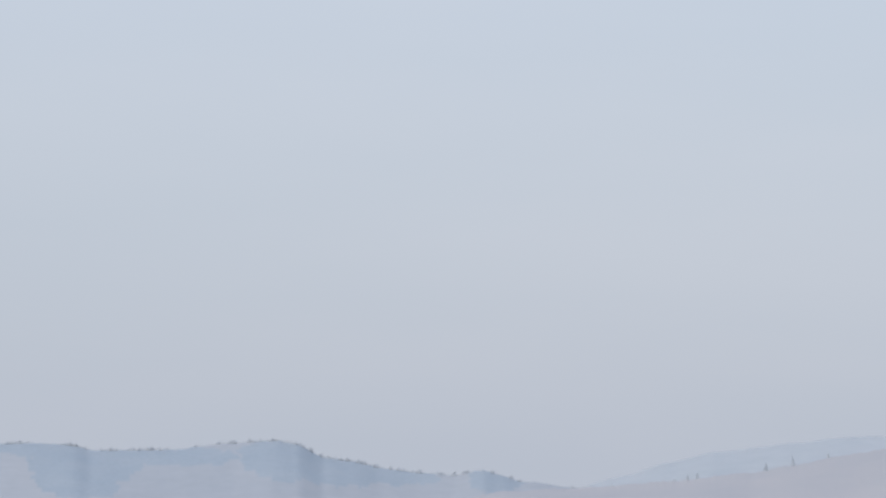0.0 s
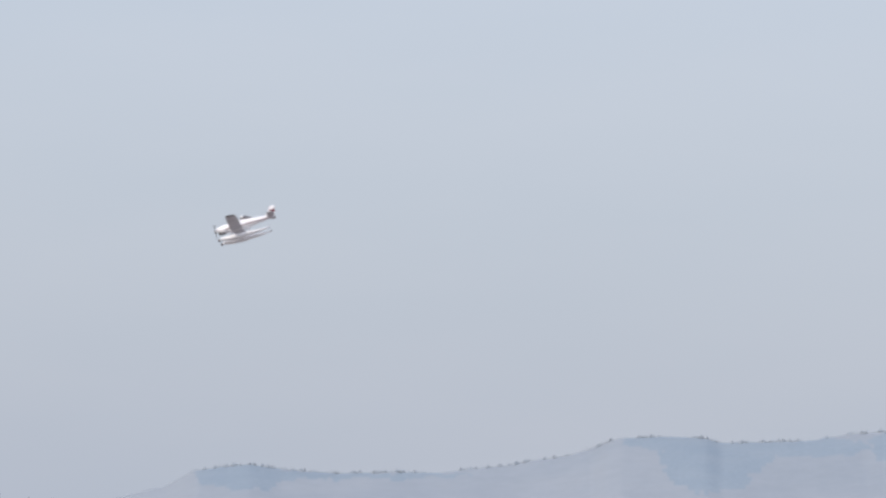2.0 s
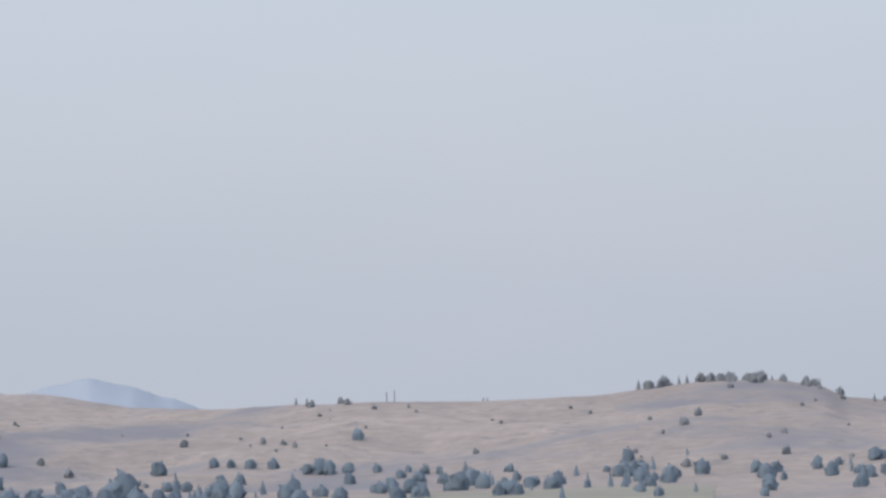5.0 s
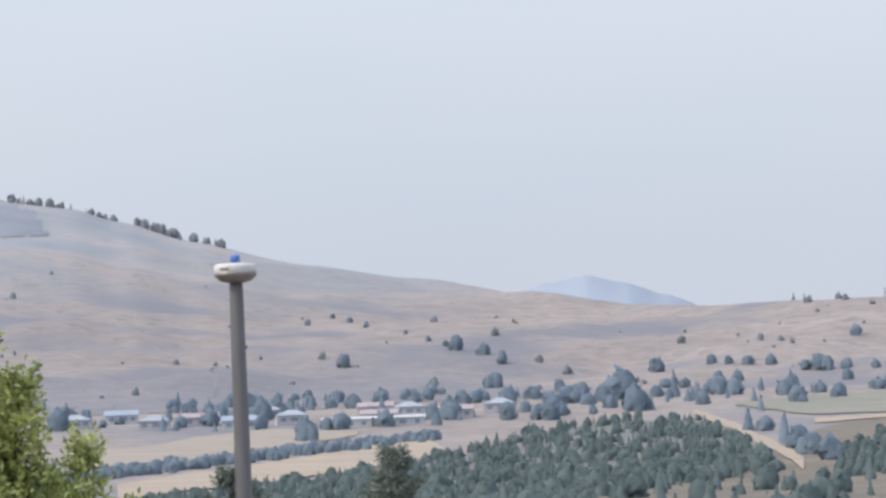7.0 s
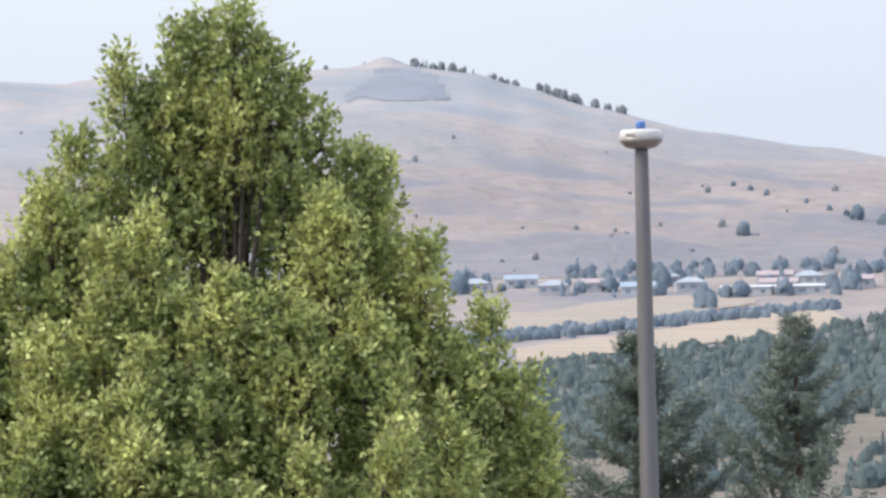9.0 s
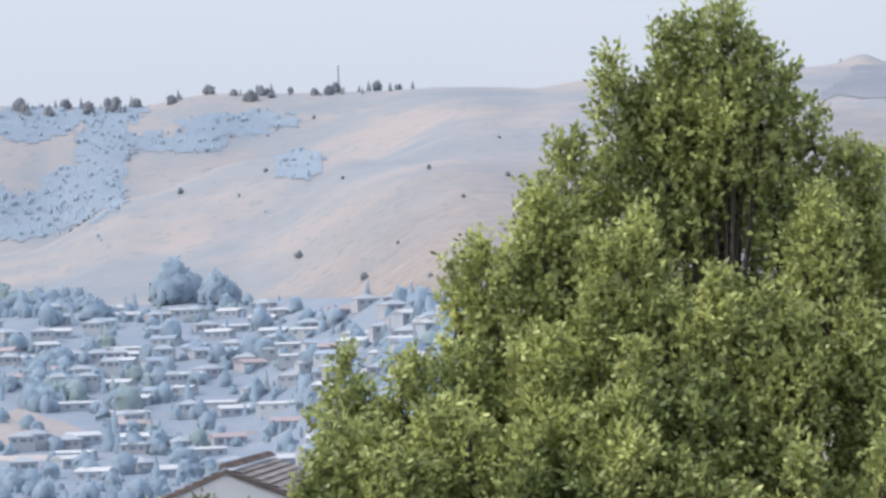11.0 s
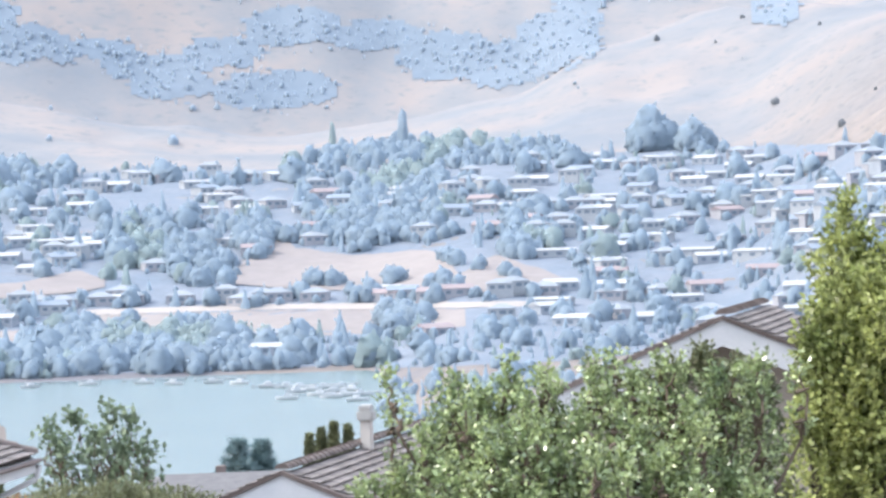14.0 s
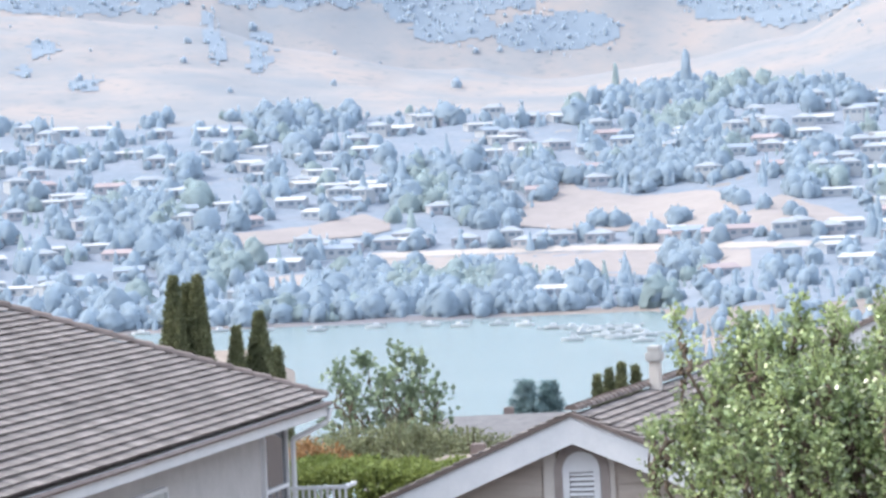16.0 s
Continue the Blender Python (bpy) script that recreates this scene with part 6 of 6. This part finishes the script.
def garden_trees():
    """Trees that stand close before and beside the far houses."""
    rng = random.Random(21)
    spots = []
    farm = []
    for t, r in HOUSE_SPOTS:
        for _ in range(rng.choice((1, 1, 2, 2))):
            q = r - rng.uniform(6, 11)
            a = t + math.degrees(rng.uniform(-9, 9) / r)
            (farm if t > -42 else spots).append((tuple(at(a, q, land(a, q) - 0.2)), rng.choice((2, 2.5, 3, 3.5, 4, 4.5, 5, 6, 8)), rng.choice(("round", "round", "cone"))))
    woods("farm_trees", farm, hazed_valley_leaf, "trees and shrubs close to the farm buildings", 9)
    woods("garden_trees", spots, hazed_leaf, "haze-tinted garden trees and shrubs close to the houses", 8)


garden_trees()


# ---- boats and docks ----
boat_white = material("boat_white", (0.520, 0.541, 0.562), (0.593, 0.603, 0.624), scale=1, rough=0.35, spec=0.5)
dock_wood = material("dock_wood", (0.32, 0.33, 0.35), (0.38, 0.39, 0.40), scale=0.8, fine=0.2, rough=0.9)


def motor_boat():
    boat = empty("motor_boat", (0, 0, -300), label="small white motor boat on the lake", category="boat", group="boats on the lake")
    bm = bmesh.new()
    prof = [(-3.2, 1.05), (-1.0, 1.2), (1.4, 1.0), (2.8, 0.45), (3.5, 0.03)]
    rows = []
    for x, w in prof:
        rise = 0.12 * max(0, x)
        rows.append([bm.verts.new(p) for p in ((x, -w, 0.85 + rise * 0.5), (x, -w * 0.75, 0.1), (x, 0, -0.25 + rise * 0.7), (x, w * 0.75, 0.1), (x, w, 0.85 + rise * 0.5))])
    for a, b in zip(rows, rows[1:]):
        for k in range(4):
            bm.faces.new((a[k], b[k], b[k + 1], a[k + 1]))
        bm.faces.new((a[4], b[4], b[0], a[0]))
    bm.faces.new(rows[0])
    part("hull", bm, boat_white, boat)
    bm = bmesh.new()
    vs = box(bm, -1.4, 1.0, -0.8, 0.8, 0.8, 1.75, 0.06)
    for v in bm.verts:
        if v.co.z > 1.3:
            v.co.x = v.co.x * 0.75 - 0.2
    part("cabin", bm, boat_white, boat)
    bm = bmesh.new()
    box(bm, 0.3, 0.78, -0.7, 0.7, 1.15, 1.55, 0.02)
    part("windscreen", bm, far_glass, boat)
    return boat


def shore():
    rng = random.Random(9)
    boat = motor_boat()
    first = True
    spots = [(-53.58, -2.62), (-55.75, -2.30), (-55.3, -2.33), (-57.5, -2.30), (-54.7, -2.33), (-54.3, -2.36), (-53.6, -2.44), (-53.4, -2.46), (-53.2, -2.50), (-53.0, -2.47), (-52.85, -2.53), (-52.7, -2.60), (-52.6, -2.52), (-52.45, -2.60), (-52.9, -2.62),
             (-53.1, -2.58), (-52.5, -2.68), (-58.3, -2.26), (-59.0, -2.24), (-56.6, -2.29), (-60.2, -2.22), (-53.45, -2.52), (-52.75, -2.47), (-53.85, -2.42)]
    for t, u in spots:
        r = -EYE_Z / math.tan(radians(u))
        m = pose(*at(t, r, 0.0), 0, 0, -t + rng.uniform(-30, 30) + (180 if rng.random() < 0.5 else 0))
        if first:
            boat.matrix_basis, first = m, False
        else:
            copy_thing(boat, m)
    for t, u, ln in ((-53.3, -2.43, 34), (-52.8, -2.57, 30), (-55.6, -2.26, 22), (-57.0, -2.25, 26), (-54.6, -2.28, 18), (-58.6, -2.2, 20)):
        r = -EYE_Z / math.tan(radians(u))
        dock = empty("dock", at(t, r, 0.0), -t + rng.uniform(-8, 8), label="long pale wooden dock on posts", category="dock", group="docks on the far shore")
        bm = bmesh.new()
        box(bm, -ln / 2, ln / 2, -1.0, 1.0, 0.45, 0.65, 0.03)
        part("decking", bm, dock_wood, dock)
        for x in (-ln / 2 + 0.5, -ln / 6, ln / 6, ln / 2 - 0.5):
            bm = bmesh.new()
            tube(bm, (x, 0.8, -2.5), (x, 0.8, 1.3), 0.14, 0.14, 8)
            part("post", bm, dock_wood, dock)


shore()


def mast(turn, up0, up1, r, label, w):
    p, q = at(turn, r, land(turn, r) - 1), EYE_Z + r * math.tan(radians(up1))
    ob = empty("radio_mast", p, label=label, category="mast")
    h = q - p.z
    for k in range(3):
        a = k * 2.094
        bm = bmesh.new()
        tube(bm, (w * math.cos(a), w * math.sin(a), 0), (w * 0.6 * math.cos(a), w * 0.6 * math.sin(a), h), 0.16, 0.12, 6)
        part("leg", bm, steel, ob)
    bm = bmesh.new()
    for k in range(10):
        z = h * k / 10
        for j in range(3):
            a, b = j * 2.094, (j + 1) * 2.094
            tube(bm, (w * math.cos(a), w * math.sin(a), z), (w * 0.95 * math.cos(b), w * 0.95 * math.sin(b), z + h / 10), 0.06, 0.06, 4)
    part("lattice", bm, steel, ob)
    if w < 0.3:
        return
    bm = bmesh.new()
    lathe(bm, [(0.9, h - 2.2), (1.1, h - 1.5), (1.0, h - 0.2), (0.3, h + 0.3)], 10)
    part("antenna_drum", bm, boat_white, ob)


mast(-45.24, 4.2, 4.6, 2780, "slender radio mast on the ridge", 0.5)
mast(-23.33, 2.3, 2.48, 1990, "thin aerial mast on the ridge", 0.12)
mast(-23.45, 2.3, 2.46, 1990, "thin aerial mast on the ridge", 0.12)


# ---- the float plane ----
plane_white = material("aircraft_white", (0.72, 0.70, 0.72), (0.80, 0.78, 0.79), scale=0.6, fine=0.06, rough=0.35, spec=0.5)
plane_grey = material("aircraft_grey", (0.459, 0.452, 0.486), (0.581, 0.567, 0.608), scale=0.6, rough=0.5)
plane_dark = material("aircraft_dark", (0.07, 0.065, 0.075), (0.11, 0.10, 0.11), scale=1, rough=0.4)
plane_maroon = material("aircraft_maroon", (0.156, 0.060, 0.072), (0.198, 0.084, 0.096), scale=1, rough=0.4)


def loft(bm, rings, seg=16):
    """Skin over rounded sections (x, half width, low, high, centre y)."""
    out = []
    for x, w, lo, hi, cy in rings:
        zc, hz = (lo + hi) / 2, (hi - lo) / 2
        out.append([bm.verts.new((x, cy + w * math.copysign(abs(math.cos(2 * math.pi * k / seg)) ** 0.8, math.cos(2 * math.pi * k / seg)), zc + hz * math.copysign(abs(math.sin(2 * math.pi * k / seg)) ** 0.8, math.sin(2 * math.pi * k / seg)))) for k in range(seg)])
    for a, b in zip(out, out[1:]):
        for k in range(seg):
            bm.faces.new((a[k], a[(k + 1) % seg], b[(k + 1) % seg], b[k]))
    bm.faces.new(out[0][::-1])
    bm.faces.new(out[-1])


def aerofoil(bm, stations):
    """Wing through stations: (lead x, trail x, y, z, thick); spans along y."""
    rings = []
    for x0, x1, y, z, th in stations:
        c = x0 - x1
        rings.append([bm.verts.new((x0 - c * f, y, z + th * g)) for f, g in ((0, 0), (0.08, 0.45), (0.3, 0.62), (0.7, 0.35), (1, 0.03), (0.7, -0.2), (0.3, -0.36), (0.08, -0.28))])
    for a, b in zip(rings, rings[1:]):
        for k in range(8):
            bm.faces.new((a[k], b[k], b[(k + 1) % 8], a[(k + 1) % 8]))
    bm.faces.new(rings[0])
    bm.faces.new(rings[-1][::-1])


def float_plane():
    c = sight(-12.70, 6.29, 660)
    plane = new("float_plane")
    plane.matrix_world = Matrix.Translation(c) @ pose(0, 0, 0, 0, 0, 90 + 95) @ pose(0, 0, 0, 0, 13, 0) @ pose(0, 0, 0, 8, 0, 0)
    tagged(plane, "white low-wing float plane banking in flight", "airplane")
    bm = bmesh.new()
    loft(bm, [(5.3, 0.2, -0.15, 0.25, 0), (5.1, 0.42, -0.42, 0.45, 0), (4.2, 0.6, -0.68, 0.6, 0), (2.6, 0.68, -0.8, 0.78, 0), (1.2, 0.68, -0.82, 0.95, 0), (0.2, 0.62, -0.75, 1.05, 0), (-1.2, 0.5, -0.6, 0.85, 0), (-3.4, 0.3, -0.2, 0.65, 0), (-5.4, 0.12, 0.15, 0.5, 0)])
    part("fuselage", bm, plane_white, plane, smooth=True)
    bm = bmesh.new()
    loft(bm, [(3.6, 0.705, -0.34, -0.1, 0), (1.2, 0.715, -0.36, -0.06, 0), (-1.2, 0.56, -0.24, 0.06, 0), (-3.4, 0.345, -0.06, 0.2, 0), (-5.2, 0.16, 0.2, 0.32, 0)], 12)
    part("stripe", bm, plane_maroon, plane, "dark maroon side stripe")
    bm = bmesh.new()
    loft(bm, [(4.95, 0.3, -0.85, -0.4, 0), (4.2, 0.42, -0.95, -0.4, 0), (3.6, 0.3, -0.85, -0.4, 0)], 10)
    part("air_intake", bm, plane_dark, plane)
    bm = bmesh.new()
    loft(bm, [(0.9, 0.3, 0.7, 0.95, 0), (0.55, 0.46, 0.7, 1.5, 0), (-0.2, 0.46, 0.7, 1.62, 0), (-0.9, 0.35, 0.7, 1.25, 0), (-1.5, 0.2, 0.6, 0.9, 0)], 12)
    part("canopy", bm, plane_dark, plane, "dark glazed cockpit canopy", True)
    bm = bmesh.new()
    loft(bm, [(0.35, 0.475, 0.9, 1.56, 0), (0.05, 0.475, 0.9, 1.66, 0)], 12)
    part("canopy_frame", bm, plane_white, plane)
    for s in (-1, 1):
        bm = bmesh.new()
        aerofoil(bm, [(2.7, 0.6, s * 0.5, -0.55, 0.4), (2.6, 0.45, s * 4.0, -0.26, 0.32), (2.4, 0.6, s * 7.3, -0.02, 0.22)][::s])
        wing = part("wing", bm, plane_grey, plane, "pale grey cantilever wing")
        bm = bmesh.new()
        aerofoil(bm, [(2.41, 0.59, s * 7.305, -0.02, 0.24), (2.15, 0.8, s * 7.8, 0.02, 0.14)][::s])
        part("wing_tip", bm, plane_dark, wing, "dark wing tip")
        bm = bmesh.new()
        aerofoil(bm, [(-4.1, -5.5, s * 0.1, 0.45, 0.16), (-4.4, -5.4, s * 2.6, 0.5, 0.1)][::s])
        part("tailplane", bm, plane_grey, plane)
        # float with step and bumper
        bm = bmesh.new()
        y = s * 1.35
        loft(bm, [(4.9, 0.08, -2.15, -1.95, y), (4.5, 0.3, -2.35, -1.8, y), (3.2, 0.44, -2.6, -1.75, y), (0.6, 0.46, -2.65, -1.75, y), (0.1, 0.45, -2.5, -1.76, y), (-2.2, 0.36, -2.35, -1.85, y), (-4.2, 0.12, -2.0, -1.85, y)], 12)
        flo = part("float", bm, plane_white, plane, smooth=True)
        bm = bmesh.new()
        bmesh.ops.create_icosphere(bm, subdivisions=2, radius=0.26, matrix=Matrix.Translation((4.95, y, -2.2)))
        part("bumper", bm, plane_dark, flo, "dark bow bumper wheel")
        bm = bmesh.new()
        aerofoil(bm, [(-4.0, -4.3, y - 0.02, -2.05, 0.2), (-4.05, -4.3, y + 0.02, -1.75, 0.15)])
        part("water_rudder", bm, plane_grey, flo)
        for x in (2.6, -0.6):
            bm = bmesh.new()
            tube(bm, (x, s * 0.5, -0.7), (x + 0.2, y, -1.85), 0.09, 0.09, 8)
            part("strut", bm, plane_grey, plane)
        bm = bmesh.new()
        tube(bm, (-0.4, s * 0.5, -0.6), (2.6, y, -1.85), 0.06, 0.06, 8)
        part("brace", bm, plane_grey, plane)
    bm = bmesh.new()
    rings = []
    for x0, x1, z, th in ((-3.7, -5.5, 0.45, 0.07), (-4.5, -5.75, 1.5, 0.05), (-4.9, -5.75, 2.2, 0.03)):
        rings.append([bm.verts.new(p) for p in ((x0, 0, z), ((x0 + x1) / 2, th, z), (x1, 0, z), ((x0 + x1) / 2, -th, z))])
    for a, b in zip(rings, rings[1:]):
        for k in range(4):
            bm.faces.new((a[k], a[(k + 1) % 4], b[(k + 1) % 4], b[k]))
    bm.faces.new(rings[-1])
    fin = part("fin", bm, plane_white, plane)
    bm = bmesh.new()
    box(bm, -5.74, -4.75, -0.062, 0.062, 1.0, 1.55, 0.02)
    part("fin_band", bm, plane_maroon, fin, "maroon band on the fin")
    prop = new("propeller")
    prop.parent = plane
    bm = bmesh.new()
    lathe(bm, [(0.2, 0), (0.19, 0.15), (0.1, 0.35), (0.02, 0.42)], 14)
    bmesh.ops.transform(bm, matrix=Matrix.Translation((5.3, 0, 0.05)) @ pose(0, 0, 0, 0, 90, 0), verts=bm.verts)
    part("spinner", bm, plane_grey, prop, smooth=True)
    for k in range(5):
        bm = bmesh.new()
        vs = box(bm, -0.02, 0.02, -0.07, 0.07, 0.15, 1.4, 0.012, Matrix.Translation((5.45, 0, 0.05)) @ pose(0, 0, 0, 72 * k + 20, 0, 0) @ pose(0, 0, 0, 0, 0, 25))
        part("blade", bm, plane_dark, prop)


float_plane()
